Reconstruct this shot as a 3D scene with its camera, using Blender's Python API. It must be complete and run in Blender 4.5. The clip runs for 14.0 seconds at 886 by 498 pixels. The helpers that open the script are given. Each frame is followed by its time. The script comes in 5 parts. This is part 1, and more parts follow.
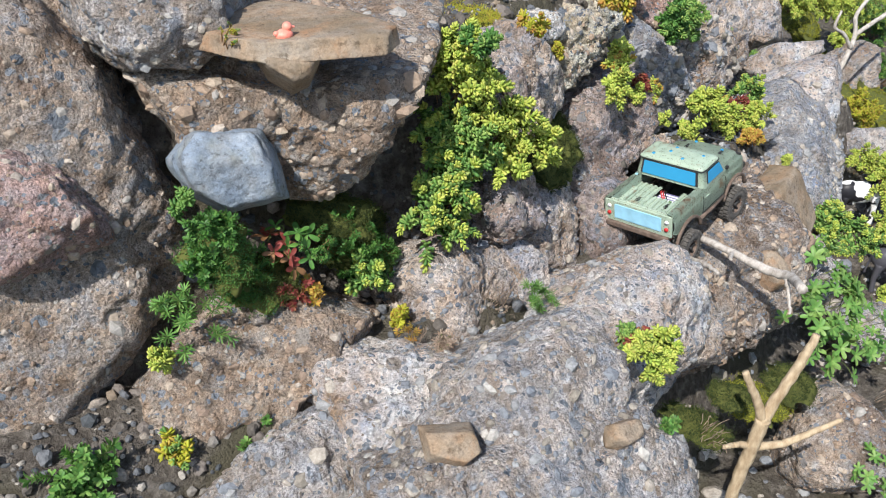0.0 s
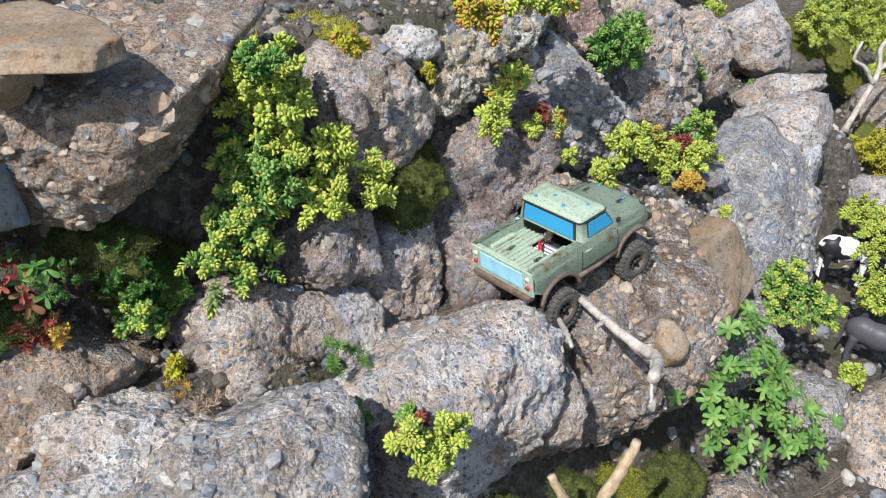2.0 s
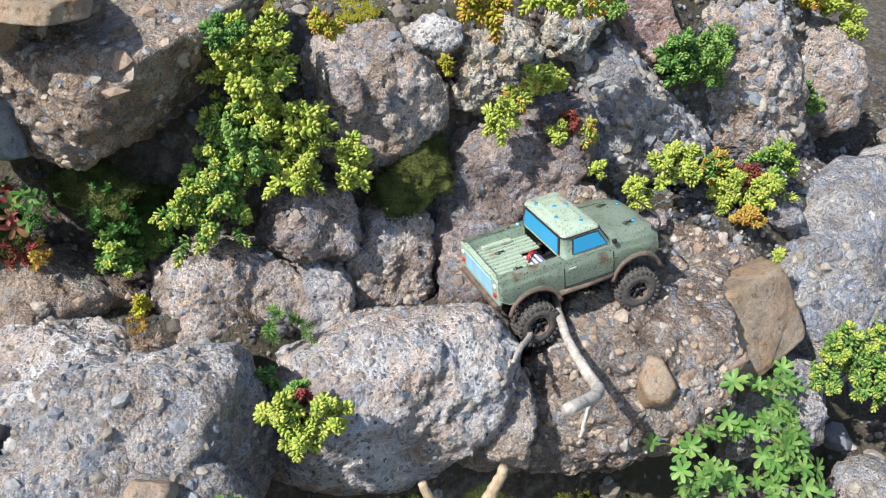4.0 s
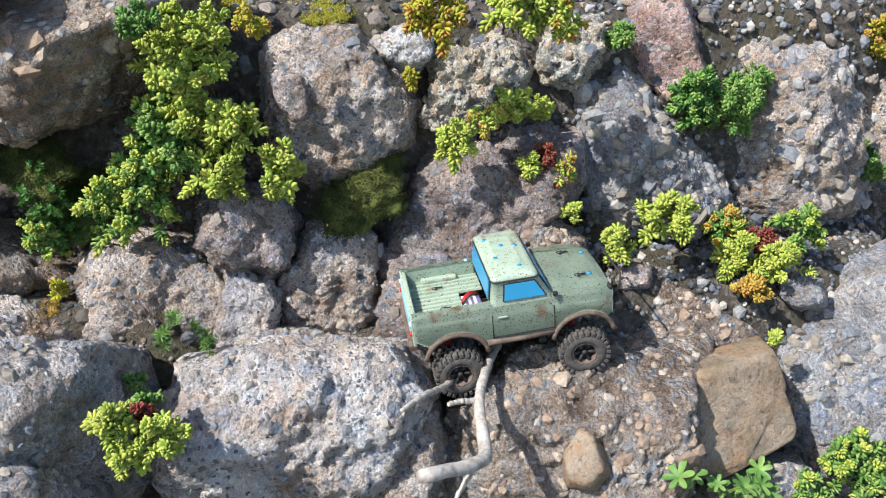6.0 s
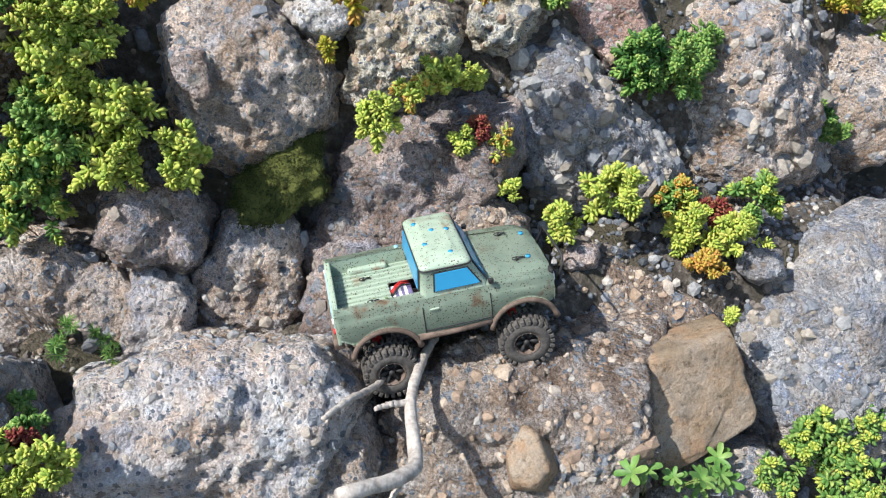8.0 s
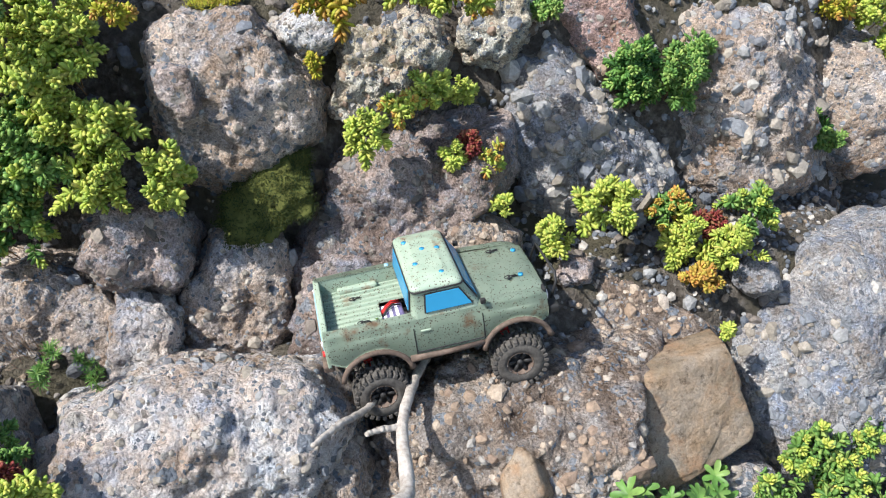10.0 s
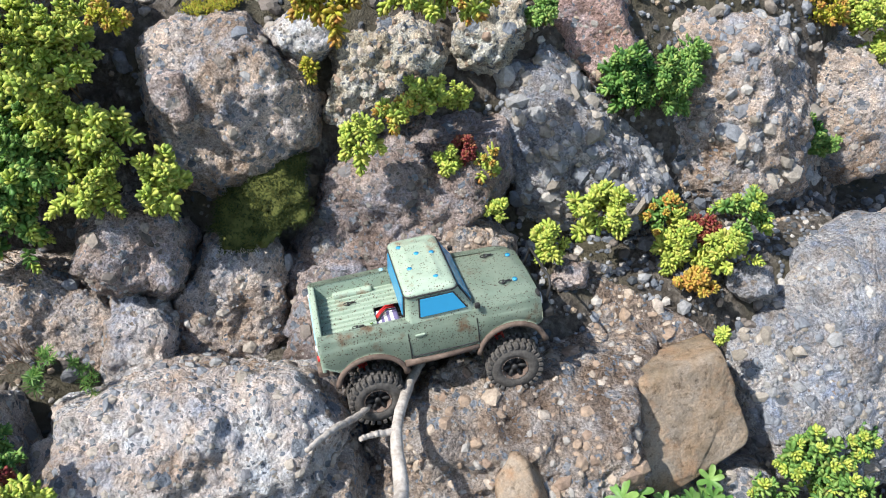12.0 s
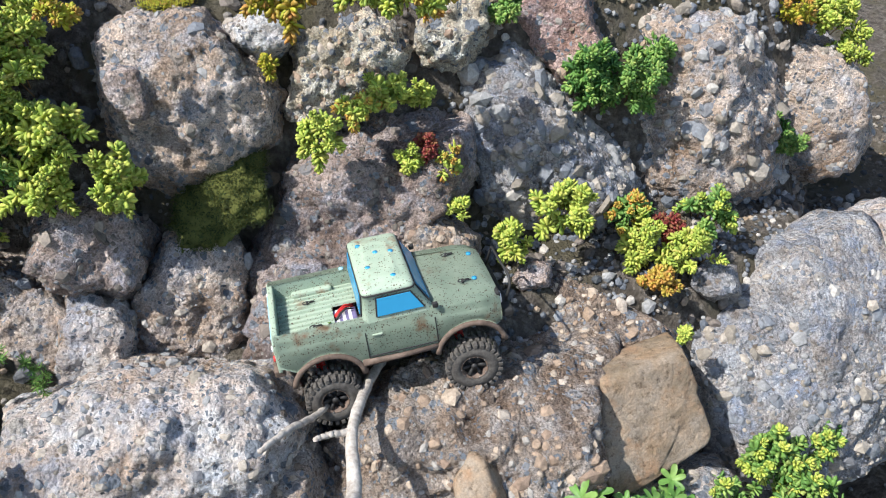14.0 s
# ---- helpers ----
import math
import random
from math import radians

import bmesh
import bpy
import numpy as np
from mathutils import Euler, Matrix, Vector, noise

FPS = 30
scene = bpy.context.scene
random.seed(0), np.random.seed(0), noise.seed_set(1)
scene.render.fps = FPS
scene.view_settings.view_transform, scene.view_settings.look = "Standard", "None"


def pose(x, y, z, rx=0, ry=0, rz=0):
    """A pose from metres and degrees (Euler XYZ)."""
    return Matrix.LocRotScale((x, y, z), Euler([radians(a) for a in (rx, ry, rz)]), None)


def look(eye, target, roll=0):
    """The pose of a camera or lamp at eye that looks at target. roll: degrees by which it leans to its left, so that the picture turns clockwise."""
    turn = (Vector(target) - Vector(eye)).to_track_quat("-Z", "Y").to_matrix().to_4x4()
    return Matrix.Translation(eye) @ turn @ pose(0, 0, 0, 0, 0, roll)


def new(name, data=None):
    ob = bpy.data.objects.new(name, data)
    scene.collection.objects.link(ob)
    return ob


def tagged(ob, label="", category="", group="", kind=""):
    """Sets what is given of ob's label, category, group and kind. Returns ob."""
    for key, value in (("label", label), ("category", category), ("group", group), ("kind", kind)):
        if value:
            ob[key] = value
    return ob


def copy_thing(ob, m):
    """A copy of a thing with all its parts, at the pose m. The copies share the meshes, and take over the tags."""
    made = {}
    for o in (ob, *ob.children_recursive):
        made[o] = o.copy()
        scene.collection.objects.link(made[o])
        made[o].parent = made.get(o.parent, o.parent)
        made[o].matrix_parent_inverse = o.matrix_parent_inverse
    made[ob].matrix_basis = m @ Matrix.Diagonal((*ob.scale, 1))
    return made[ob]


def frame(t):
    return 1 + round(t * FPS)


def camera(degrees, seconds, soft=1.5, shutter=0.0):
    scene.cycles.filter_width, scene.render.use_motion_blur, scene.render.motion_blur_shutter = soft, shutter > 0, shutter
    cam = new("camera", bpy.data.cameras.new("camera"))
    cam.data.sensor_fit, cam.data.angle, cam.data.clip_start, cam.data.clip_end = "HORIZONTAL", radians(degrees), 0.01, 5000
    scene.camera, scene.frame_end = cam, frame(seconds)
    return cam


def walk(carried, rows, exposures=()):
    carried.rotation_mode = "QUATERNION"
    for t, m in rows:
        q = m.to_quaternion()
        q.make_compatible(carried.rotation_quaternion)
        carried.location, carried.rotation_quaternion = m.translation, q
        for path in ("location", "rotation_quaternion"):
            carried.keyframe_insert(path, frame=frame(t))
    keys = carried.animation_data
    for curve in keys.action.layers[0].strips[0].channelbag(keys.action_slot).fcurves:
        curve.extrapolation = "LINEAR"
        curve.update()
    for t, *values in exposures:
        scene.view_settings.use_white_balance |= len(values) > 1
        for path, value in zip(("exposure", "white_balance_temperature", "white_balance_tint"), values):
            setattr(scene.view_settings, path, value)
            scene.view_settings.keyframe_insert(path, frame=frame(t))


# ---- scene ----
cam = camera(57.3, 14.0, soft=1.1)
# seconds, eye, turn in degrees
PATH = [
    (0, 0.0002, -0.0007, 1.3005, 58.98, 0.01, -31.97),
    (0.5, 0.0716, 0.0136, 1.2914, 58.49, 0.71, -34.38),
    (1, 0.1210, -0.0217, 1.3062, 58.95, 0.47, -31.77),
    (1.5, 0.1928, -0.0418, 1.2893, 59.31, -0.36, -27.91),
    (2, 0.3281, -0.0214, 1.2818, 59.00, -1.06, -24.71),
    (2.5, 0.4106, -0.0145, 1.2756, 58.36, -1.09, -21.85),
    (3, 0.4460, -0.0624, 1.2856, 57.86, -0.88, -17.14),
    (3.2, 0.4694, -0.0859, 1.2928, 57.82, -0.98, -14.83),
    (5.3, 0.7954, -0.0914, 1.2565, 58.91, -1.74, 4.50),
    (5.5, 0.8130, -0.0672, 1.2580, 58.94, -2.06, 5.77),
    (6, 0.8293, -0.0176, 1.2567, 59.40, -2.44, 6.04),
    (6.5, 0.8384, 0.0083, 1.2468, 58.90, -2.29, 5.15),
    (7, 0.8430, 0.0370, 1.2456, 58.28, -2.00, 4.28),
    (7.5, 0.8565, 0.0449, 1.2430, 58.19, -1.59, 3.66),
    (8, 0.8681, 0.0558, 1.2302, 57.64, -1.48, 3.16),
    (8.2, 0.8709, 0.0603, 1.2293, 57.38, -1.37, 3.09),
    (10.5, 0.8704, 0.0795, 1.2408, 57.69, -1.16, 2.49),
    (11, 0.8708, 0.0801, 1.2410, 57.88, -1.16, 2.52),
    (11.5, 0.8745, 0.0773, 1.2405, 57.83, -1.21, 2.46),
    (12, 0.8740, 0.0771, 1.2399, 57.88, -1.22, 2.42),
    (12.5, 0.8792, 0.0806, 1.2376, 57.90, -1.24, 2.40),
    (13, 0.8880, 0.0820, 1.2373, 57.90, -1.30, 2.28),
    (13.5, 0.8935, 0.0828, 1.2364, 57.81, -1.49, 1.99),
    (14, 0.9019, 0.0834, 1.2370, 57.82, -1.64, 1.77),
]
walk(cam, [(t, pose(x, y, z, rx, ry, rz)) for t, x, y, z, rx, ry, rz in PATH], ((0, 0.32), (3.2, 0.40), (5.3, 0.54), (14, 0.56)))

# ---- light ----
SUN_FROM = Vector((-0.53, -0.36, 0.73)).normalized()
world = bpy.data.worlds.new("sky")
scene.world = world
world.use_nodes = True
wn = world.node_tree.nodes
sky = wn.new("ShaderNodeTexSky")
sky.sky_type, sky.sun_disc = "NISHITA", False
sky.sun_elevation = math.asin(SUN_FROM.z)
sky.sun_rotation = math.atan2(SUN_FROM.x, SUN_FROM.y)
wn["Background"].inputs["Strength"].default_value = 0.15
world.node_tree.links.new(sky.outputs["Color"], wn["Background"].inputs["Color"])
sun = new("sun", bpy.data.lights.new("sun", "SUN"))
sun.data.energy, sun.data.angle, sun.data.color = 5.0, radians(0.55), (1.0, 0.965, 0.92)
sun.matrix_world = look(SUN_FROM * 20, (0, 0, 0))

# ---- materials ----
def ramp_node(nt, stops, interp="LINEAR"):
    n = nt.nodes.new("ShaderNodeValToRGB")
    n.color_ramp.interpolation = interp
    els = n.color_ramp.elements
    while len(els) < len(stops):
        els.new(0.5)
    for e, (p, c) in zip(els, stops):
        e.position, e.color = p, (*c, 1)
    return n


def noise_node(nt, vec, scale, detail=5, rough=0.6):
    n = nt.nodes.new("ShaderNodeTexNoise")
    n.inputs["Scale"].default_value, n.inputs["Detail"].default_value, n.inputs["Roughness"].default_value = scale, detail, rough
    nt.links.new(vec, n.inputs["Vector"])
    return n


def mix_node(nt, kind, fac, a, b):
    n = nt.nodes.new("ShaderNodeMix")
    n.data_type, n.blend_type = "RGBA", kind
    for sock, v in ((n.inputs[0], fac), (n.inputs[6], a), (n.inputs[7], b)):
        if isinstance(v, bpy.types.NodeSocket):
            nt.links.new(v, sock)
        elif isinstance(v, tuple):
            sock.default_value = (*v, 1)
        else:
            sock.default_value = v
    return n.outputs[2]


def shifted(nt):
    """Object coordinates, shifted by a random amount for each object."""
    tc = nt.nodes.new("ShaderNodeTexCoord")
    oi = nt.nodes.new("ShaderNodeObjectInfo")
    ma = nt.nodes.new("ShaderNodeVectorMath")
    ma.operation = "MULTIPLY_ADD"
    ma.inputs[1].default_value = (1, 1, 1)
    sc = nt.nodes.new("ShaderNodeMath")
    sc.operation = "MULTIPLY"
    sc.inputs[1].default_value = 7.3
    nt.links.new(oi.outputs["Random"], sc.inputs[0])
    nt.links.new(tc.outputs["Object"], ma.inputs[0])
    nt.links.new(sc.outputs[0], ma.inputs[2])
    return ma.outputs[0]


def base_mat(name, rough=0.9):
    m = bpy.data.materials.new(name)
    m.use_nodes = True
    nt = m.node_tree
    b = nt.nodes["Principled BSDF"]
    b.inputs["Roughness"].default_value = rough
    b.inputs["Specular IOR Level"].default_value = 0.25
    return m, nt, b


def bump(nt, b, height, strength, dist):
    n = nt.nodes.new("ShaderNodeBump")
    n.inputs["Strength"].default_value, n.inputs["Distance"].default_value = strength, dist
    nt.links.new(height, n.inputs["Height"])
    nt.links.new(n.outputs[0], b.inputs["Normal"])
    return n


def rock_mat(name, dark, mid, light, stain, grit=0.7, fine=1.0, chips=1.0):
    m, nt, b = base_mat(name, 0.93)
    v = shifted(nt)
    big = noise_node(nt, v, 11, 6, 0.72)
    col = ramp_node(nt, ((0.36, dark), (0.5, mid), (0.62, light)))
    nt.links.new(big.outputs["Fac"], col.inputs[0])
    # lichen and mineral stains
    st = noise_node(nt, v, 23, 6, 0.7)
    sr = ramp_node(nt, ((0.52, (0, 0, 0)), (0.66, (1, 1, 1))))
    nt.links.new(st.outputs["Fac"], sr.inputs[0])
    c1 = mix_node(nt, "MIX", sr.outputs[0], col.outputs[0], stain)
    # pinkish and bluish patches of the mix
    hue = noise_node(nt, v, 38, 3, 0.6)
    hr = ramp_node(nt, ((0.36, (0.90, 0.96, 1.04)), (0.5, (1, 1, 1)), (0.64, (1.08, 1.0, 0.92))))
    nt.links.new(hue.outputs["Fac"], hr.inputs[0])
    c1 = mix_node(nt, "MULTIPLY", 0.9, c1, hr.outputs[0])
    # sand grains
    sand = noise_node(nt, v, 520, 3, 0.75)
    gr = ramp_node(nt, ((0.3, (0.24, 0.23, 0.22)), (0.5, (1.0, 1.0, 1.0)), (0.70, (1.75, 1.73, 1.7))))
    nt.links.new(sand.outputs["Fac"], gr.inputs[0])
    c2 = mix_node(nt, "MULTIPLY", grit, c1, gr.outputs[0])
    # crust and bare matrix
    crust = noise_node(nt, v, 62, 4, 0.68)
    cr = ramp_node(nt, ((0.38, (0.66, 0.61, 0.55)), (0.5, (1.0, 0.98, 0.96)), (0.62, (1.22, 1.22, 1.2))))
    nt.links.new(crust.outputs["Fac"], cr.inputs[0])
    c2 = mix_node(nt, "MULTIPLY", grit, c2, cr.outputs[0])
    # broken chips lying flush in the mix, in three sizes
    wob = noise_node(nt, v, 90, 3, 0.6)
    vw = mix_node(nt, "LINEAR_LIGHT", 0.005, v, wob.outputs["Color"])
    for scale, share, soft in ((48, 0.10, 0.30), (105, 0.16, 0.32), (230, 0.20, 0.36)):
        vo = nt.nodes.new("ShaderNodeTexVoronoi")
        vo.inputs["Scale"].default_value = scale
        nt.links.new(vw, vo.inputs["Vector"])
        sep = nt.nodes.new("ShaderNodeSeparateColor")
        nt.links.new(vo.outputs["Color"], sep.inputs[0])
        pick = nt.nodes.new("ShaderNodeMath")
        pick.operation, pick.inputs[1].default_value = "LESS_THAN", share * chips
        nt.links.new(sep.outputs[0], pick.inputs[0])
        near = ramp_node(nt, ((soft + 0.10, (1, 1, 1)), (soft + 0.14, (0, 0, 0))))
        nt.links.new(vo.outputs["Distance"], near.inputs[0])
        both = nt.nodes.new("ShaderNodeMath")
        both.operation = "MULTIPLY"
        nt.links.new(pick.outputs[0], both.inputs[0])
        nt.links.new(near.outputs[0], both.inputs[1])
        tone = ramp_node(nt, ((0.0, (0.14, 0.16, 0.19)), (0.35, (0.24, 0.27, 0.31)), (0.6, (0.33, 0.35, 0.38)), (0.8, (0.30, 0.24, 0.19)), (1.0, (0.50, 0.48, 0.45))))
        nt.links.new(sep.outputs[1], tone.inputs[0])
        c2 = mix_node(nt, "MIX", both.outputs[0], c2, tone.outputs[0])
    # pits, with the shade of their hollows put into the colour
    pit = noise_node(nt, v, 120, 5, 0.75)
    pr = ramp_node(nt, ((0.33, (0.3, 0.27, 0.25)), (0.46, (1, 1, 1))))
    nt.links.new(pit.outputs["Fac"], pr.inputs[0])
    c3 = mix_node(nt, "MULTIPLY", 0.75, c2, pr.outputs[0])
    nt.links.new(c3, b.inputs["Base Color"])
    add = nt.nodes.new("ShaderNodeMath")
    add.operation = "MULTIPLY_ADD"
    add.inputs[1].default_value = 0.6
    g2 = noise_node(nt, v, 420, 4, 0.7)
    nt.links.new(g2.outputs["Fac"], add.inputs[0])
    nt.links.new(pit.outputs["Fac"], add.inputs[2])
    grain = nt.nodes.new("ShaderNodeTexVoronoi")
    grain.inputs["Scale"].default_value = 170
    nt.links.new(vw, grain.inputs["Vector"])
    gsum = nt.nodes.new("ShaderNodeMath")
    gsum.operation, gsum.inputs[1].default_value = "MULTIPLY_ADD", -0.55
    nt.links.new(grain.outputs["Distance"], gsum.inputs[0])
    nt.links.new(add.outputs[0], gsum.inputs[2])
    bump(nt, b, gsum.outputs[0], 1.0 * fine, 0.010)
    return m


ROCKS = {
    "tan": rock_mat("tan_concrete", (0.249, 0.189, 0.150), (0.427, 0.356, 0.298), (0.567, 0.504, 0.460), (0.384, 0.383, 0.396)),
    "grey": rock_mat("grey_concrete", (0.280, 0.238, 0.201), (0.459, 0.427, 0.409), (0.612, 0.580, 0.572), (0.343, 0.369, 0.423)),
    "buff": rock_mat("buff_concrete", (0.335, 0.253, 0.193), (0.566, 0.482, 0.418), (0.694, 0.605, 0.543), (0.463, 0.455, 0.483)),
    "pale": rock_mat("pale_concrete", (0.382, 0.284, 0.205), (0.648, 0.586, 0.555), (0.740, 0.740, 0.740), (0.441, 0.455, 0.516), 0.45),
    "bluegrey": rock_mat("blue_grey_concrete", (0.251, 0.245, 0.257), (0.394, 0.394, 0.407), (0.514, 0.505, 0.510), (0.299, 0.345, 0.448)),
    "brown": rock_mat("brown_conglomerate", (0.218, 0.167, 0.126), (0.381, 0.297, 0.233), (0.494, 0.410, 0.333), (0.438, 0.404, 0.365)),
    "brownpale": rock_mat("warm_concrete", (0.165, 0.117, 0.086), (0.294, 0.243, 0.206), (0.422, 0.374, 0.334), (0.477, 0.446, 0.428)),
    "pink": rock_mat("pink_brown_stone", (0.304, 0.201, 0.179), (0.470, 0.338, 0.310), (0.584, 0.465, 0.439), (0.431, 0.389, 0.398)),
    "dark": rock_mat("dark_weathered_stone", (0.202, 0.162, 0.149), (0.371, 0.306, 0.280), (0.613, 0.524, 0.492), (0.402, 0.398, 0.448)),
    "lime": rock_mat("lime_stone", (0.408, 0.364, 0.271), (0.638, 0.579, 0.470), (0.720, 0.707, 0.632), (0.448, 0.444, 0.425)),
    "slate": rock_mat("blue_slate", (0.154, 0.185, 0.219), (0.223, 0.265, 0.316), (0.294, 0.336, 0.384), (0.185, 0.212, 0.219), 0.25, 0.35, 0.0),
    "sand": rock_mat("tan_sandstone", (0.186, 0.141, 0.093), (0.257, 0.200, 0.144), (0.310, 0.253, 0.192), (0.281, 0.177, 0.107), 0.25, 0.35, 0.0),
}


def random_ramp(nt, stops, interp="CONSTANT"):
    g = nt.nodes.new("ShaderNodeNewGeometry")
    r = ramp_node(nt, stops, interp)
    nt.links.new(g.outputs["Random Per Island"], r.inputs[0])
    return r.outputs[0]


def pebble_mat(name, stops):
    m, nt, b = base_mat(name, 0.8)
    c = random_ramp(nt, stops)
    v = shifted(nt)
    n = noise_node(nt, v, 260, 5, 0.7)
    r = ramp_node(nt, ((0.3, (0.6, 0.58, 0.55)), (0.7, (1.25, 1.22, 1.18))))
    nt.links.new(n.outputs["Fac"], r.inputs[0])
    nt.links.new(mix_node(nt, "MULTIPLY", 0.9, c, r.outputs[0]), b.inputs["Base Color"])
    bump(nt, b, n.outputs["Fac"], 0.5, 0.003)
    return m


AGG = {
    "cool": pebble_mat("aggregate_blue_grey", ((0, (0.19, 0.21, 0.24)), (0.3, (0.27, 0.28, 0.29)), (0.5, (0.36, 0.33, 0.29)), (0.7, (0.24, 0.22, 0.19)), (0.88, (0.42, 0.41, 0.39)), (0.95, (0.16, 0.17, 0.19)))),
    "warm": pebble_mat("aggregate_brown", ((0, (0.30, 0.23, 0.175)), (0.3, (0.38, 0.32, 0.26)), (0.55, (0.24, 0.18, 0.14)), (0.75, (0.31, 0.30, 0.285)), (0.9, (0.43, 0.38, 0.33)))),
    "dark": pebble_mat("aggregate_dark", ((0, (0.11, 0.10, 0.09)), (0.35, (0.18, 0.16, 0.145)), (0.65, (0.14, 0.15, 0.165)), (0.85, (0.27, 0.24, 0.21)))),
    "ledge": pebble_mat("ledge_gravel_stone", ((0, (0.13, 0.15, 0.18)), (0.35, (0.24, 0.26, 0.29)), (0.6, (0.33, 0.34, 0.35)), (0.8, (0.34, 0.27, 0.20)), (0.9, (0.48, 0.46, 0.43)))),
    "gravel": pebble_mat("dark_gravel", ((0, (0.07, 0.08, 0.09)), (0.35, (0.12, 0.13, 0.145)), (0.6, (0.19, 0.18, 0.165)), (0.78, (0.26, 0.21, 0.16)), (0.88, (0.34, 0.32, 0.29)))),
}
AGG_OF = {"brown": "warm", "pink": "warm", "dark": "dark", "brownpale": "warm", "lime": "warm", "buff": "cool", "sand": "warm", "tan": "warm"}


def soil_mat():
    m, nt, b = base_mat("dark_soil", 0.95)
    v = shifted(nt)
    n = noise_node(nt, v, 70, 6, 0.7)
    r = ramp_node(nt, ((0.3, (0.045, 0.038, 0.031)), (0.5, (0.125, 0.108, 0.09)), (0.7, (0.26, 0.235, 0.205))))
    nt.links.new(n.outputs["Fac"], r.inputs[0])
    n2 = noise_node(nt, v, 6, 3, 0.6)
    r2 = ramp_node(nt, ((0.5, (0, 0, 0)), (0.62, (1, 1, 1))))
    nt.links.new(n2.outputs["Fac"], r2.inputs[0])
    nt.links.new(mix_node(nt, "MIX", r2.outputs[0], r.outputs[0], (0.10, 0.09, 0.06)), b.inputs["Base Color"])
    bump(nt, b, n.outputs["Fac"], 1.0, 0.02)
    return m


def leaf_mat(name, stops, gloss=0.45):
    m, nt, b = base_mat(name, gloss)
    c = random_ramp(nt, stops, "LINEAR")
    v = shifted(nt)
    n = noise_node(nt, v, 90, 3, 0.6)
    r = ramp_node(nt, ((0.35, (0.72, 0.72, 0.7)), (0.65, (1.2, 1.2, 1.1))))
    nt.links.new(n.outputs["Fac"], r.inputs[0])
    c2 = mix_node(nt, "MULTIPLY", 0.8, c, r.outputs[0])
    nt.links.new(c2, b.inputs["Base Color"])
    tr = nt.nodes.new("ShaderNodeBsdfTranslucent")
    nt.links.new(c2, tr.inputs["Color"])
    mx = nt.nodes.new("ShaderNodeMixShader")
    mx.inputs[0].default_value = 0.28
    nt.links.new(b.outputs[0], mx.inputs[1])
    nt.links.new(tr.outputs[0], mx.inputs[2])
    nt.links.new(mx.outputs[0], nt.nodes["Material Output"].inputs["Surface"])
    return m


LEAF = {
    "lime": leaf_mat("lime_sedum_leaf", ((0, (0.255, 0.377, 0.073)), (0.45, (0.438, 0.532, 0.104)), (0.9, (0.551, 0.592, 0.135)), (1, (0.586, 0.541, 0.146)))),
    "green": leaf_mat("green_sedum_leaf", ((0, (0.093, 0.210, 0.058)), (0.5, (0.176, 0.331, 0.081)), (0.9, (0.304, 0.442, 0.127)), (1, (0.415, 0.489, 0.150)))),
    "deep": leaf_mat("deep_green_leaf", ((0, (0.042, 0.117, 0.033)), (0.6, (0.084, 0.210, 0.046)), (1, (0.148, 0.303, 0.069)))),
    "orange": leaf_mat("orange_sedum_leaf", ((0, (0.500, 0.228, 0.069)), (0.5, (0.534, 0.341, 0.081)), (1, (0.500, 0.436, 0.081)))),
    "red": leaf_mat("red_sedum_leaf", ((0, (0.196, 0.034, 0.041)), (0.6, (0.290, 0.071, 0.058)), (1, (0.306, 0.172, 0.081)))),
    "yellow": leaf_mat("yellow_stonecrop", ((0, (0.337, 0.372, 0.041)), (0.6, (0.478, 0.468, 0.052)), (1, (0.462, 0.292, 0.073)))),
    "moss": leaf_mat("moss", ((0, (0.035, 0.055, 0.023)), (0.5, (0.061, 0.087, 0.026)), (1, (0.122, 0.133, 0.037))), 0.9),
    "moss_bright": leaf_mat("bright_moss", ((0, (0.139, 0.163, 0.026)), (0.5, (0.268, 0.284, 0.035)), (1, (0.396, 0.377, 0.046))), 0.9),
    "herb": leaf_mat("herb_leaf", ((0, (0.073, 0.189, 0.046)), (0.6, (0.133, 0.279, 0.066)), (1, (0.219, 0.348, 0.100)))),
    "straw": leaf_mat("dry_straw", ((0, (0.286, 0.200, 0.150)), (1, (0.470, 0.377, 0.311))), 0.8),
}


def wood_mat(name, a, bcol):
    m, nt, b = base_mat(name, 0.8)
    v = shifted(nt)
    mp = nt.nodes.new("ShaderNodeMapping")
    mp.inputs["Scale"].default_value = (1, 1, 0.35)
    nt.links.new(v, mp.inputs[0])
    n = noise_node(nt, mp.outputs[0], 140, 5, 0.65)
    r = ramp_node(nt, ((0.3, a), (0.65, bcol)))
    nt.links.new(n.outputs["Fac"], r.inputs[0])
    nt.links.new(r.outputs[0], b.inputs["Base Color"])
    bump(nt, b, n.outputs["Fac"], 0.6, 0.004)
    return m


DRIFTWOOD = wood_mat("bleached_driftwood", (0.24, 0.21, 0.18), (0.53, 0.49, 0.44))
BARE_WOOD = wood_mat("bare_tan_wood", (0.27, 0.19, 0.11), (0.50, 0.40, 0.27))


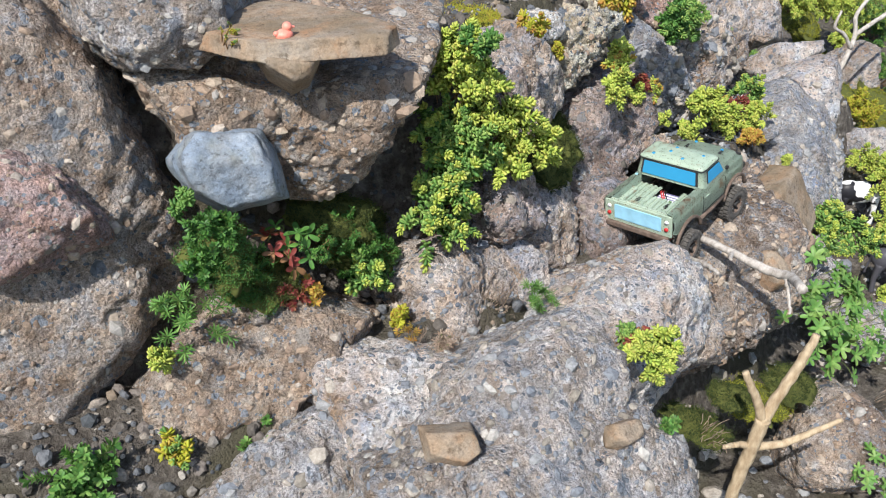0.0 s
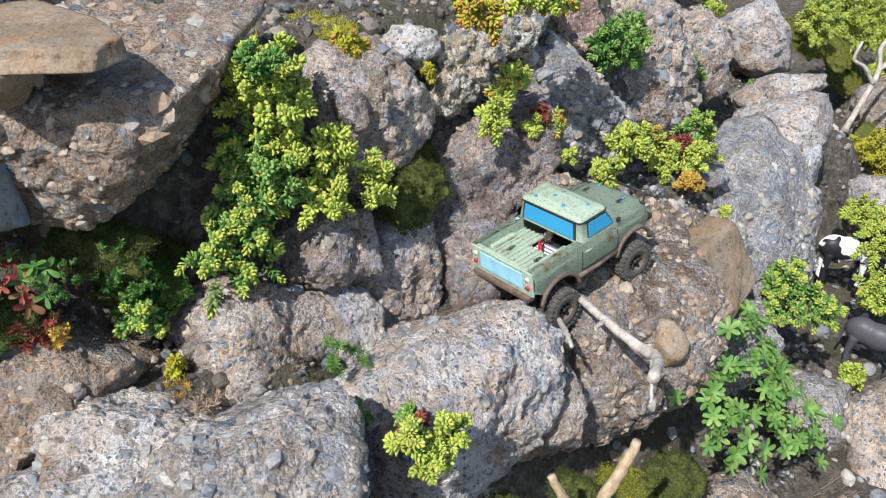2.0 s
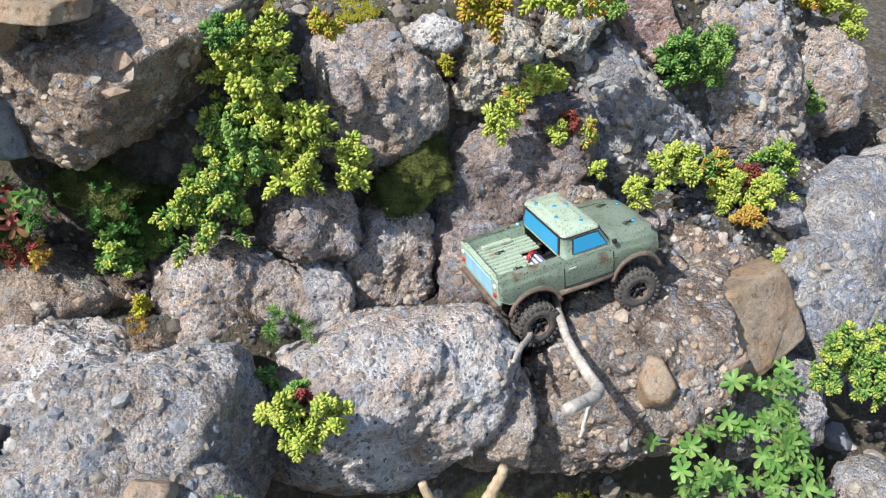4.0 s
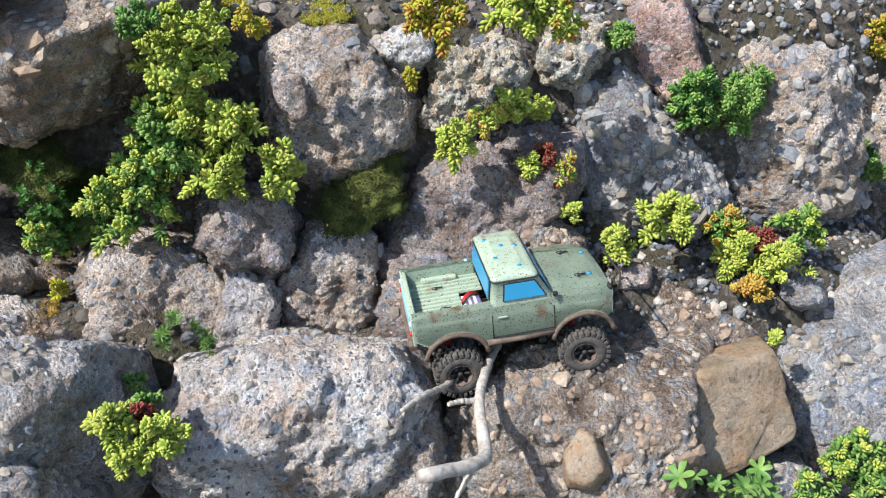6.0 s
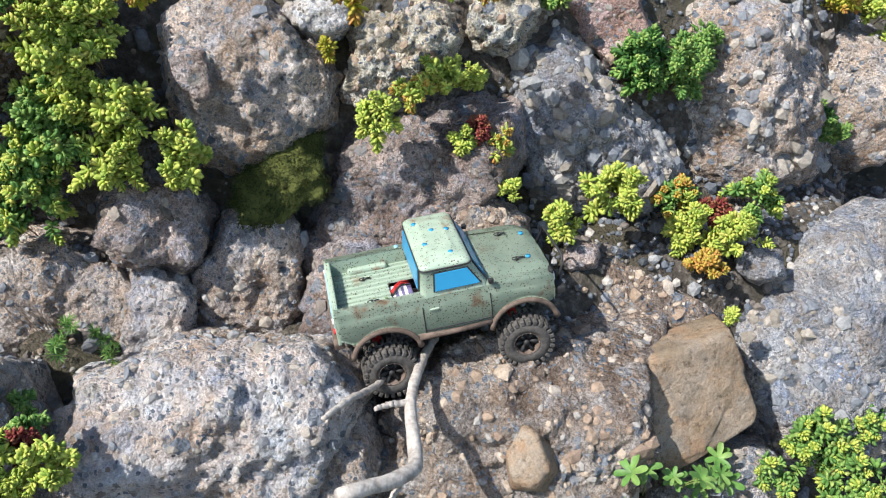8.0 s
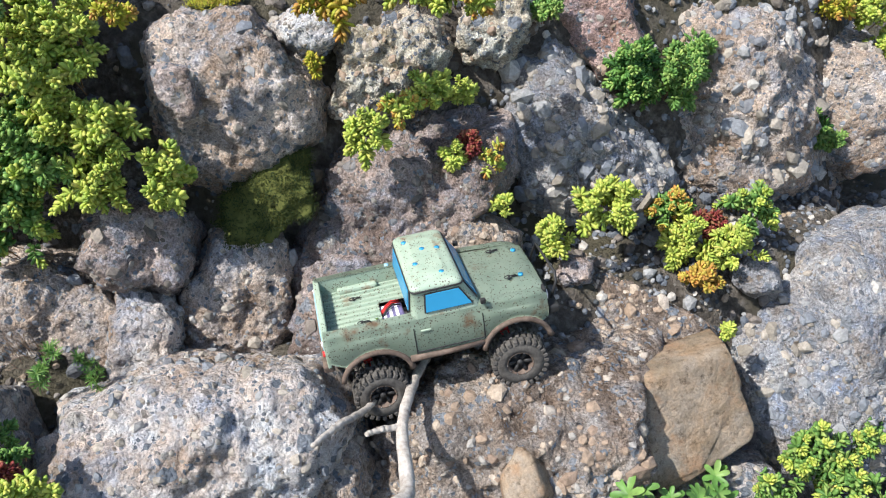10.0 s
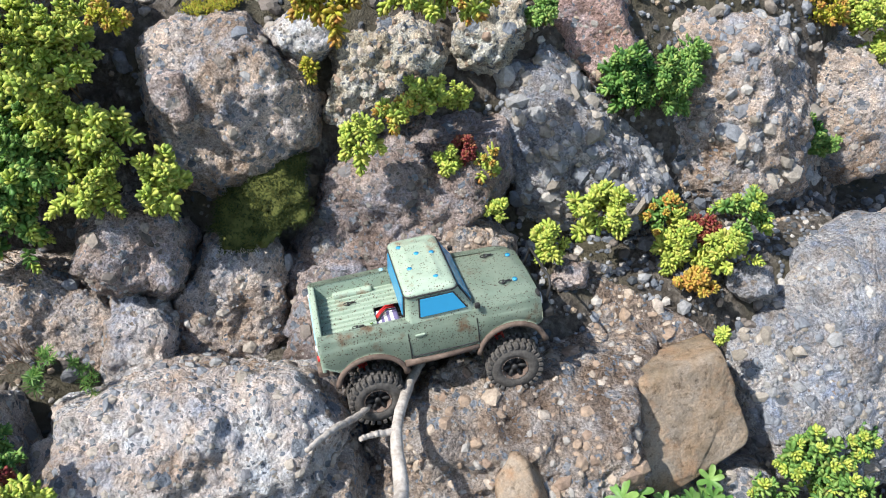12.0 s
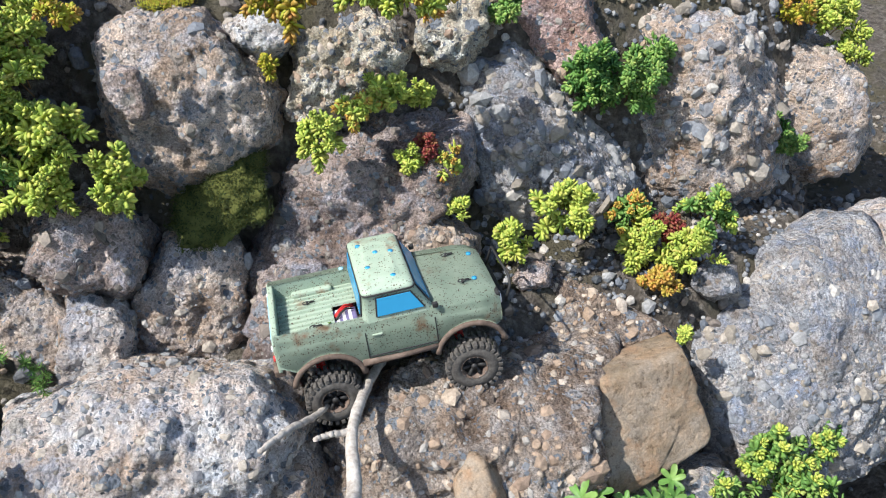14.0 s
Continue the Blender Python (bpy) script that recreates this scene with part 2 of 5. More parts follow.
def plain_mat(name, col, rough=0.5, metal=0.0, grain=0.25, scale=180, lift=0.2):
    """A paint or plastic with slight grain and wear."""
    m, nt, b = base_mat(name, rough)
    b.inputs["Metallic"].default_value = metal
    v = shifted(nt)
    n = noise_node(nt, v, scale, 5, 0.65)
    r = ramp_node(nt, ((0.3, tuple(c * (1 - grain) for c in col)), (0.7, tuple(min(1, c * (1 + grain)) for c in col))))
    nt.links.new(n.outputs["Fac"], r.inputs[0])
    nt.links.new(r.outputs[0], b.inputs["Base Color"])
    bump(nt, b, n.outputs["Fac"], lift, 0.001)
    return m


def truck_paint():
    m, nt, b = base_mat("speckled_green_paint", 0.42)
    b.inputs["Specular IOR Level"].default_value = 0.4
    v = shifted(nt)
    n = noise_node(nt, v, 60, 4, 0.6)
    r = ramp_node(nt, ((0.3, (0.27, 0.355, 0.275)), (0.7, (0.365, 0.445, 0.345))))
    nt.links.new(n.outputs["Fac"], r.inputs[0])
    # rust blooms
    rn = noise_node(nt, v, 34, 6, 0.7)
    rr = ramp_node(nt, ((0.58, (0, 0, 0)), (0.70, (0.8, 0.8, 0.8))))
    nt.links.new(rn.outputs["Fac"], rr.inputs[0])
    c = mix_node(nt, "MIX", rr.outputs[0], r.outputs[0], (0.22, 0.10, 0.045))
    # mud spatter in two sizes
    for scale, size in ((330, 0.30), (620, 0.42)):
        vo = nt.nodes.new("ShaderNodeTexVoronoi")
        vo.inputs["Scale"].default_value = scale
        nt.links.new(v, vo.inputs["Vector"])
        sep = nt.nodes.new("ShaderNodeSeparateColor")
        nt.links.new(vo.outputs["Color"], sep.inputs[0])
        lim = nt.nodes.new("ShaderNodeMath")
        lim.operation = "MULTIPLY"
        lim.inputs[1].default_value = size
        nt.links.new(sep.outputs[0], lim.inputs[0])
        less = nt.nodes.new("ShaderNodeMath")
        less.operation = "LESS_THAN"
        nt.links.new(vo.outputs["Distance"], less.inputs[0])
        nt.links.new(lim.outputs[0], less.inputs[1])
        keep = nt.nodes.new("ShaderNodeMath")
        keep.operation = "MULTIPLY"
        gate = nt.nodes.new("ShaderNodeMath")
        gate.operation = "GREATER_THAN"
        gate.inputs[1].default_value = 0.5
        nt.links.new(sep.outputs[1], gate.inputs[0])
        nt.links.new(less.outputs[0], keep.inputs[0])
        nt.links.new(gate.outputs[0], keep.inputs[1])
        c = mix_node(nt, "MIX", keep.outputs[0], c, (0.09, 0.065, 0.045))
    nt.links.new(c, b.inputs["Base Color"])
    bump(nt, b, n.outputs["Fac"], 0.08, 0.001)
    return m


PAINT = truck_paint()
RUBBER = plain_mat("black_rubber", (0.085, 0.079, 0.072), 0.85, 0, 0.5, 220, 0.5)
BLACK = plain_mat("black_plastic", (0.03, 0.03, 0.03), 0.5)
FLARE = plain_mat("muddy_brown_trim", (0.13, 0.095, 0.075), 0.7, 0, 0.5, 120)
BLUE = plain_mat("sky_blue_film", (0.035, 0.27, 0.49), 0.22, 0, 0.06, 30, 0.0)
PALE_BLUE = plain_mat("pale_blue_film", (0.27, 0.52, 0.66), 0.35, 0, 0.15, 60, 0.05)
RED = plain_mat("red_plastic", (0.50, 0.03, 0.03), 0.4)
PURPLE = plain_mat("purple_battery_wrap", (0.17, 0.15, 0.30), 0.35)
WHITE = plain_mat("white_plastic", (0.75, 0.75, 0.76), 0.5)
STEEL = plain_mat("dull_steel", (0.20, 0.20, 0.20), 0.4, 0.9)
PINK = plain_mat("coral_pink_vinyl", (0.85, 0.27, 0.20), 0.4)

# ---- shapes ----
RNG = np.random.default_rng(7)


def lattice(ix, iy, iz):
    n = (ix * 374761393 + iy * 668265263 + iz * 1274126177) & 0x7FFFFFFF
    n = ((n ^ (n >> 13)) * 1103515245) & 0x7FFFFFFF
    n = ((n ^ (n >> 16)) * 668265263) & 0x7FFFFFFF
    return (n & 0xFFFF) / 32767.5 - 1.0


def value_noise(p):
    i = np.floor(p).astype(np.int64)
    f = p - i
    f = f * f * (3 - 2 * f)
    out = 0
    for dx in (0, 1):
        for dy in (0, 1):
            for dz in (0, 1):
                w = (f[:, 0] if dx else 1 - f[:, 0]) * (f[:, 1] if dy else 1 - f[:, 1]) * (f[:, 2] if dz else 1 - f[:, 2])
                out = out + w * lattice(i[:, 0] + dx, i[:, 1] + dy, i[:, 2] + dz)
    return out


def fbm(p, octaves=4, gain=0.5):
    out, a = 0, 1.0
    for k in range(octaves):
        out = out + a * value_noise(p + 17.3 * k)
        p, a = p * 2.03, a * gain
    return out


def unit(v):
    return v / np.linalg.norm(v, axis=-1, keepdims=True)


BALLS = {}


def ball(sub):
    if sub not in BALLS:
        bm = bmesh.new()
        bmesh.ops.create_icosphere(bm, subdivisions=sub, radius=1)
        bm.verts.ensure_lookup_table()
        v = np.array([p.co for p in bm.verts])
        f = np.array([[p.index for p in q.verts] for q in bm.faces])
        bm.free()
        BALLS[sub] = (v, f)
    return BALLS[sub]


def mesh_ob(name, verts, faces, mat, parent=None, smooth=True):
    me = bpy.data.meshes.new(name)
    verts, faces = np.asarray(verts, dtype=np.float32), np.asarray(faces, dtype=np.int32)
    k = faces.shape[1]
    me.vertices.add(len(verts))
    me.vertices.foreach_set("co", verts.ravel())
    me.loops.add(faces.size)
    me.loops.foreach_set("vertex_index", faces.ravel())
    me.polygons.add(len(faces))
    me.polygons.foreach_set("loop_start", np.arange(len(faces), dtype=np.int32) * k)
    me.polygons.foreach_set("use_smooth", np.full(len(faces), smooth))
    me.update(calc_edges=True)
    me.validate()
    me.materials.append(mat)
    ob = new(name, me)
    ob.parent = parent
    return ob


def part(name, bm, mat, parent, label="", smooth=False):
    me = bpy.data.meshes.new(name)
    bmesh.ops.recalc_face_normals(bm, faces=bm.faces)
    for f in bm.faces:
        f.smooth = smooth
    bm.to_mesh(me)
    bm.free()
    me.materials.append(mat)
    ob = new(name, me)
    ob.parent = parent
    if label:
        tagged(ob, label)
    return ob


def thing(name, label, category, m=None, group="", kind=""):
    ob = new(name)
    ob.empty_display_size = 0.01
    if m is not None:
        ob.matrix_world = m
    return tagged(ob, label, category, group, kind)


def frames_of(n, rng):
    """For unit normals n: two tangents each, turned at random."""
    a = unit(np.cross(n, rng.normal(size=n.shape)))
    return a, np.cross(n, a)


def scatter_pieces(places, normals, radii, rng, flat=0.6, sink=0.35, sub=1):
    """Angular pebbles, one island each, set into a surface."""
    v, f = ball(sub)
    k = len(places)
    a, b = frames_of(normals, rng)
    shape = rng.uniform(0.62, 1.25, (k, 3)) * np.array([1, 1, flat])
    jit = rng.uniform(0.78, 1.15, (k, len(v), 1))
    p = v[None] * jit * shape[:, None] * radii[:, None, None]
    p = p[..., 0:1] * a[:, None] + p[..., 1:2] * b[:, None] + p[..., 2:3] * normals[:, None]
    p = p + (places + normals * (radii * flat * (0.5 - sink))[:, None])[:, None]
    return p.reshape(-1, 3), (f[None] + (np.arange(k) * len(v))[:, None, None]).reshape(-1, 3)


def rubble(name, places, normals, radii, mat, label, sub=2, flat=0.75, sink=0.3, seed=3):
    rng = np.random.default_rng(seed)
    v, f = scatter_pieces(places, normals, radii, rng, flat, sink, sub)
    return tagged(mesh_ob(name, v, f, mat, smooth=False), label, "gravel", kind="stuff")


LUMPY = {"lime": 1.6, "dark": 1.25, "slate": 0.25, "sand": 0.22}


def rock(name, place, yaw, pitch, cuts, thick, sub, mat, aggregate, label, sharp=34.0, rough=1.0, front=0.45, chips=5, pebble=0.0026, seed=0, facets=()):
    """A stone hewn by planes. yaw, pitch: the way its face looks; cuts: bearing and distance of the planes round its outline."""
    cy, sy, cp, sp = math.cos(radians(yaw)), math.sin(radians(yaw)), math.cos(radians(pitch)), math.sin(radians(pitch))
    out, right = np.array([sy * cp, -cy * cp, sp]), np.array([cy, sy, 0])
    up = np.cross(out, right)
    seed = seed or int(abs(place[0] * 7919 + place[1] * 104729 + place[2] * 1299709) * 10) % 100000
    rng = np.random.default_rng(seed)
    planes = []
    size = float(np.mean([d for _, d in cuts]))
    for bearing, d in cuts:
        e = radians(rng.uniform(4, 18))
        side = math.cos(radians(bearing)) * right + math.sin(radians(bearing)) * up
        planes.append((side * math.cos(e) + out * math.sin(e), d * math.cos(e) * 1.05 + 0.002))
    f = thick * front
    planes += [(out, f), (-out, thick * 0.62)]
    v, faces = ball(sub)
    # spread the directions to suit the stone's flatness
    d = unit(v @ np.stack([right, up, out * max(0.35, min(1.0, thick / (1.6 * size)))]))

    def body():
        acc = 0
        for n, dist in planes:
            acc = acc + (np.maximum(d @ n, 1e-4) / dist) ** sharp
        return acc ** (-1 / sharp)

    first = d * body()[:, None]
    for tilt, turn, k in ((-26, rng.uniform(-8, 8), 0.86), (32, rng.uniform(-8, 8), 0.84), (4, 22, 0.90), (4, -22, 0.90)):
        c, s = math.cos(radians(tilt)), math.sin(radians(tilt))
        n = out * c + up * s
        n = n * math.cos(radians(turn)) + right * math.sin(radians(turn))
        planes.append((n, float((first @ n).max()) * (1 - (1 - k) * min(1, rough))))
    # broad broken faces: the way they look, and how far out they lie
    for yw, pt, k in facets:
        n = np.array([math.sin(radians(yw)) * math.cos(radians(pt)), -math.cos(radians(yw)) * math.cos(radians(pt)), math.sin(radians(pt))])
        planes.append((n, float((first @ n).max()) * k))
    # chipped corners
    for _ in range(chips):
        n = unit(out * rng.uniform(0.3, 1.0) + right * rng.normal() + up * rng.normal())
        planes.append((n, float((first @ n).max()) * rng.uniform(0.84, 0.95)))
    r = whole = body()
    # flakes: small planes that chip the body where it bulges
    p = d * r[:, None]
    tri = p[faces]
    fn = np.cross(tri[:, 1] - tri[:, 0], tri[:, 2] - tri[:, 0])
    for i in rng.choice(len(faces), 6 * chips):
        n = unit(unit(fn[i]) + 0.35 * rng.normal(size=3))
        dist = float(tri[i, 0] @ n) * rng.uniform(0.97, 1.0)
        if dist > 0.3 * f:
            cut = dist / np.maximum(d @ n, 1e-3)
            r = np.where(cut < r, np.maximum(cut, 0.95 * whole), r)
    p = d * r[:, None]
    k = LUMPY.get(mat, 1.0) * rough
    o = rng.uniform(0, 60, 3)
    h = 0.05 * size * fbm(p / size * 1.7 + o, 3) + (0.0042 * fbm(p * 52 + o, 4, 0.6) + 0.0050 * fbm(p * 17 + o, 2)) * min(1, size / 0.04)
    ridge = 1 - np.abs(fbm(p * 28 + o + 9, 3))
    h = h + 0.0030 * np.clip(ridge, -0.5, 1) * min(1, size / 0.05)
    pits = np.clip(fbm(p * 105 + o, 2) - 0.35, 0, 1)
    h = h - 0.006 * pits * min(1, size / 0.03) + 0.0016 * fbm(p * 260 + o, 2)
    h = h - 0.010 * np.clip(fbm(p * 36 + o + 31, 3) - 0.22, 0, 1) * min(1, size / 0.05)
    p = p + d * (h * k)[:, None]
    ob = mesh_ob(name, p, faces, ROCKS[mat])
    ob.location = place
    tagged(ob, label, "stone")
    if aggregate:
        tri = p[faces]
        nrm = np.cross(tri[:, 1] - tri[:, 0], tri[:, 2] - tri[:, 0])
        area = np.linalg.norm(nrm, axis=1)
        nrm = nrm / (area[:, None] + 1e-12)
        w = area * (nrm @ out > -0.25)
        pick = rng.choice(len(faces), aggregate, p=w / w.sum())
        rad = np.clip(rng.lognormal(math.log(pebble), 0.55, aggregate), 0.0014, 3.6 * pebble)
        pv, pf = scatter_pieces(tri[pick].mean(1), unit(nrm[pick] + 0.15 * rng.normal(size=(aggregate, 3))), rad, rng, 0.62, 0.78)
        tagged(mesh_ob("aggregate", pv, pf, AGG[AGG_OF.get(mat, "cool")], ob, smooth=False), "embedded aggregate pebbles", kind="stuff")
    return ob

# ---- ground ----
def smooth_step(a, b, x):
    t = np.clip((x - a) / (b - a), 0, 1)
    return t * t * (3 - 2 * t)


def ground_height(x, y):
    low = 0.36 + 0.10 * np.clip(y - 0.6, 0, 6)
    line = np.interp(x, (-0.5, 0.3, 0.6, 0.8, 1.0, 1.2, 1.4, 1.6), (0.80, 0.80, 0.82, 0.89, 0.96, 1.03, 1.16, 1.45))
    s = y - line
    end = 1 - smooth_step(1.30, 1.62, x - 0.25 * np.clip(y - 1.2, 0, 3))
    shelf = 0.738 - 0.045 * smooth_step(0.48, 0.56, x) * (1 - smooth_step(0.86, 0.95, x))
    wall = low + (shelf - low) * smooth_step(-0.37, -0.15, s)
    wall = wall + (1.010 - shelf) * smooth_step(-0.07, 0.07, s) + 0.16 * np.clip(s - 0.06, 0, 3)
    far = low + 0.24 * smooth_step(0.93, 1.05, y) * (1 - smooth_step(1.72, 1.95, x))
    z = np.maximum(far, low + (wall - low) * end)
    p = np.stack([x, y, z], -1).reshape(-1, 3)
    near = np.exp(-np.clip(np.hypot(x - 0.9, y - 0.8) - 2.5, 0, 99) / 2)
    return z + (0.010 * fbm(p * 22, 4) + 0.004 * fbm(p * 90, 3)).reshape(z.shape) * near


def build_ground():
    out = np.geomspace(0.05, 400, 26)
    xs = np.concatenate([-0.5 - out[::-1], np.arange(-0.5, 2.8, 0.0085), 2.8 + out])
    ys = np.concatenate([0.1 - out[::-1], np.arange(0.1, 2.2, 0.0085), 2.2 + out])
    gx, gy = np.meshgrid(xs, ys)
    z = ground_height(gx, gy)
    nx, ny = len(xs), len(ys)
    i = np.arange(nx * ny).reshape(ny, nx)
    f = np.stack([i[:-1, :-1], i[:-1, 1:], i[1:, 1:], i[1:, :-1]], -1).reshape(-1, 4)
    ob = mesh_ob("ground", np.stack([gx, gy, z], -1).reshape(-1, 3), f, soil_mat())
    tagged(ob, "dark soil and rubble ground under the rock wall", "ground", kind="structure")


build_ground()


# ---- stones of the wall ----
rock("left_boulder", (0.040, 0.832, 0.891), -3, 12, ((-125, 0.271), (-73, 0.201), (-60, 0.175), (-38, 0.144), (-25, 0.136), (14, 0.122), (38, 0.171), (71, 0.23), (162, 0.129)), 0.22, 6, "tan", 900, "large rough tan concrete boulder at the wall end", rough=1.2, facets=((38, 4, 0.78), (-25, 35, 0.8)))
rock("pink_block", (0.030, 0.752, 0.945), -1, 5, ((-103, 0.054), (-76, 0.056), (19, 0.047), (36, 0.043), (75, 0.053), (164, 0.065)), 0.1, 5, "pink", 216, "pinkish weathered stone jutting from the boulder", facets=((10, -40, 0.7), (0, 40, 0.75)))
rock("top_left_rock", (0.176, 0.818, 1.085), -12, 8, ((-169, 0.062), (-132, 0.053), (-91, 0.045), (-54, 0.058), (-8, 0.08), (86, 0.05)), 0.16, 5, "grey", 360, "grey pitted rock lying on the wall top")
rock("overhang_rock", (0.302, 0.799, 0.984), -22, -6, ((-179, 0.144), (-159, 0.124), (-147, 0.115), (-122, 0.102), (-83, 0.101), (-54, 0.093), (-36, 0.105), (-33, 0.109), (49, 0.148), (89, 0.08), (89, 0.08)), 0.22, 6, "brown", 650, "large brown conglomerate rock with overhanging face", pebble=0.0044, facets=((-20, 80, 0.64), (-75, 5, 0.84)))
rock("blue_grey_stone", (0.200, 0.710, 0.964), -16, 25, ((-157, 0.038), (-123, 0.032), (-82, 0.036), (8, 0.041), (20, 0.04), (85, 0.034), (135, 0.044)), 0.09, 5, "slate", 0, "smooth blue-grey stone wedged in the wall", sharp=40, chips=2, facets=((-12, 60, 0.80), (-20, -4, 0.62)))
rock("slab_prop", (0.402, 0.749, 1.025), -28, 18, ((-158, 0.025), (-91, 0.018), (-29, 0.025), (52, 0.02), (107, 0.017)), 0.06, 5, "tan", 72, "small rough stone propping the flat slab")
rock("lower_left_rock", (0.184, 0.707, 0.731), -15, 38, ((-165, 0.129), (-102, 0.112), (-75, 0.098), (-46, 0.083), (57, 0.106), (95, 0.077), (124, 0.068)), 0.16, 6, "brown", 720, "broad tan concrete rock low in the wall", facets=((-15, 65, 0.78), (-10, 10, 0.8)))
rock("round_stone", (0.272, 0.687, 0.766), -22, 36, ((-172, 0.023), (-111, 0.022), (-65, 0.019), (5, 0.024), (72, 0.022), (139, 0.02)), 0.05, 4, "tan", 54, "small rounded tan stone on the ledge")
rock("pebble_stone", (0.201, 0.684, 0.809), -16, 35, ((-159, 0.008), (-94, 0.009), (-16, 0.009), (57, 0.008), (137, 0.009)), 0.02, 4, "tan", 0, "small tan pebble among moss")
rock("front_low_rock", (0.176, 0.592, 0.673), -17, 45, ((-102, 0.068), (7, 0.09), (14, 0.089), (82, 0.065), (119, 0.036)), 0.14, 6, "grey", 540, "grey concrete rock at the wall foot")
rock("ledge_rock", (0.305, 0.565, 0.700), -28, 43, ((-172, 0.09), (-154, 0.079), (-93, 0.086), (-4, 0.111), (59, 0.084), (85, 0.07), (122, 0.101)), 0.16, 6, "pale", 720, "pale flat-topped concrete rock on the ledge", facets=((-30, 75, 0.7),))
rock("ridge_rock_grey", (0.385, 0.469, 0.742), 14, 56, ((-152, 0.102), (-104, 0.087), (-60, 0.083), (-36, 0.089), (10, 0.122), (85, 0.08), (114, 0.085), (160, 0.107)), 0.2, 6, "grey", 1100, "grey ridged concrete rock with dense aggregate", facets=((42, 55, 0.90), (-42, 50, 0.86)))
rock("ridge_rock_pale", (0.645, 0.601, 0.685), 16, 42, ((-172, 0.15), (-111, 0.116), (-77, 0.095), (-41, 0.106), (-15, 0.126), (11, 0.138), (81, 0.077), (91, 0.07), (100, 0.077), (152, 0.131)), 0.2, 6, "pale", 1000, "pale concrete block with a broken brown face", facets=((18, 0, 0.70), (5, 74, 0.8)))
rock("front_right_rock", (0.398, 0.392, 0.708), 20, 52, ((-136, 0.08), (-117, 0.07), (-77, 0.099), (-21, 0.119), (18, 0.097), (60, 0.075), (88, 0.09), (145, 0.142)), 0.16, 6, "grey", 800, "grey concrete rock at the foot of the wall", facets=((50, 30, 0.9),))
rock("pumice_rock", (0.554, 0.738, 0.809), 20, 20, ((-120, 0.039), (-46, 0.046), (-23, 0.045), (50, 0.041), (88, 0.037), (138, 0.043), (176, 0.048)), 0.08, 5, "dark", 216, "dark porous stone among sedum")
rock("mid_rock_left", (0.455, 0.704, 0.726), 22, 24, ((-121, 0.087), (-95, 0.084), (-11, 0.069), (31, 0.076), (76, 0.071), (105, 0.073), (163, 0.071)), 0.13, 6, "buff", 468, "tan grey block in the middle course", facets=((15, 58, 0.84),))
rock("mid_rock_facet", (0.551, 0.709, 0.717), 25, 24, ((-104, 0.071), (-12, 0.036), (12, 0.036), (61, 0.051), (127, 0.05), (172, 0.038)), 0.1, 5, "pale", 60, "pale blue-grey faceted stone in the middle course", facets=((10, 56, 0.8),))
rock("mid_rock_right", (0.624, 0.778, 0.722), 17, 18, ((-99, 0.113), (-71, 0.103), (-5, 0.063), (42, 0.081), (57, 0.085), (135, 0.068), (146, 0.062), (175, 0.063)), 0.13, 6, "buff", 468, "tan block with a rust stain", facets=((12, 58, 0.84),))
rock("dark_rock", (0.790, 0.869, 0.776), 4, 18, ((-111, 0.163), (-50, 0.053), (12, 0.137), (84, 0.118), (104, 0.106), (157, 0.095), (164, 0.095), (172, 0.102)), 0.18, 6, "dark", 900, "dark weathered rock at the back of the gap")
rock("dark_rock_low", (0.749, 0.772, 0.713), 8, 24, ((-123, 0.082), (-76, 0.077), (-1, 0.063), (67, 0.077), (100, 0.078), (175, 0.056)), 0.12, 5, "dark", 300, "dark rough stone under the overhang")
rock("gap_stone", (0.798, 0.731, 0.749), 9, 37, ((-124, 0.017), (-66, 0.018), (-10, 0.023), (77, 0.018), (133, 0.018)), 0.05, 4, "dark", 36, "small dark stone in the gap")
rock("upper_rock_big", (0.614, 0.864, 0.917), 16, 9, ((-174, 0.078), (-166, 0.078), (-125, 0.092), (-77, 0.094), (-53, 0.094), (7, 0.091), (39, 0.079), (64, 0.079), (101, 0.091), (134, 0.094)), 0.17, 6, "buff", 468, "large rounded tan boulder in the upper course", facets=((8, 55, 0.76), (22, -18, 0.84)))
rock("slate_flake", (0.596, 0.782, 0.951), 14, 14, ((-172, 0.015), (-139, 0.013), (-75, 0.023), (13, 0.015), (85, 0.021)), 0.014, 4, "dark", 0, "blue-grey slate flake set in the boulder face", sharp=40, chips=1, rough=0.5)
rock("upper_wedge", (0.701, 0.884, 0.977), 10, 17, ((-150, 0.024), (-124, 0.024), (-53, 0.023), (-7, 0.028), (74, 0.026), (117, 0.024)), 0.08, 5, "pale", 108, "small pale stone wedged between boulders")
rock("upper_rock_lumpy", (0.772, 0.912, 0.935), 5, 12, ((-139, 0.067), (-88, 0.047), (-68, 0.044), (-27, 0.063), (39, 0.069), (96, 0.056), (134, 0.05), (167, 0.054)), 0.13, 6, "lime", 420, "pale lumpy lime-coloured rock", facets=((5, 52, 0.8),))
rock("upper_wedge", (0.891, 0.957, 0.970), -3, 17, ((-156, 0.041), (-86, 0.035), (-42, 0.03), (13, 0.039), (90, 0.036), (146, 0.028)), 0.09, 5, "lime", 108, "small pale stone wedged between boulders")
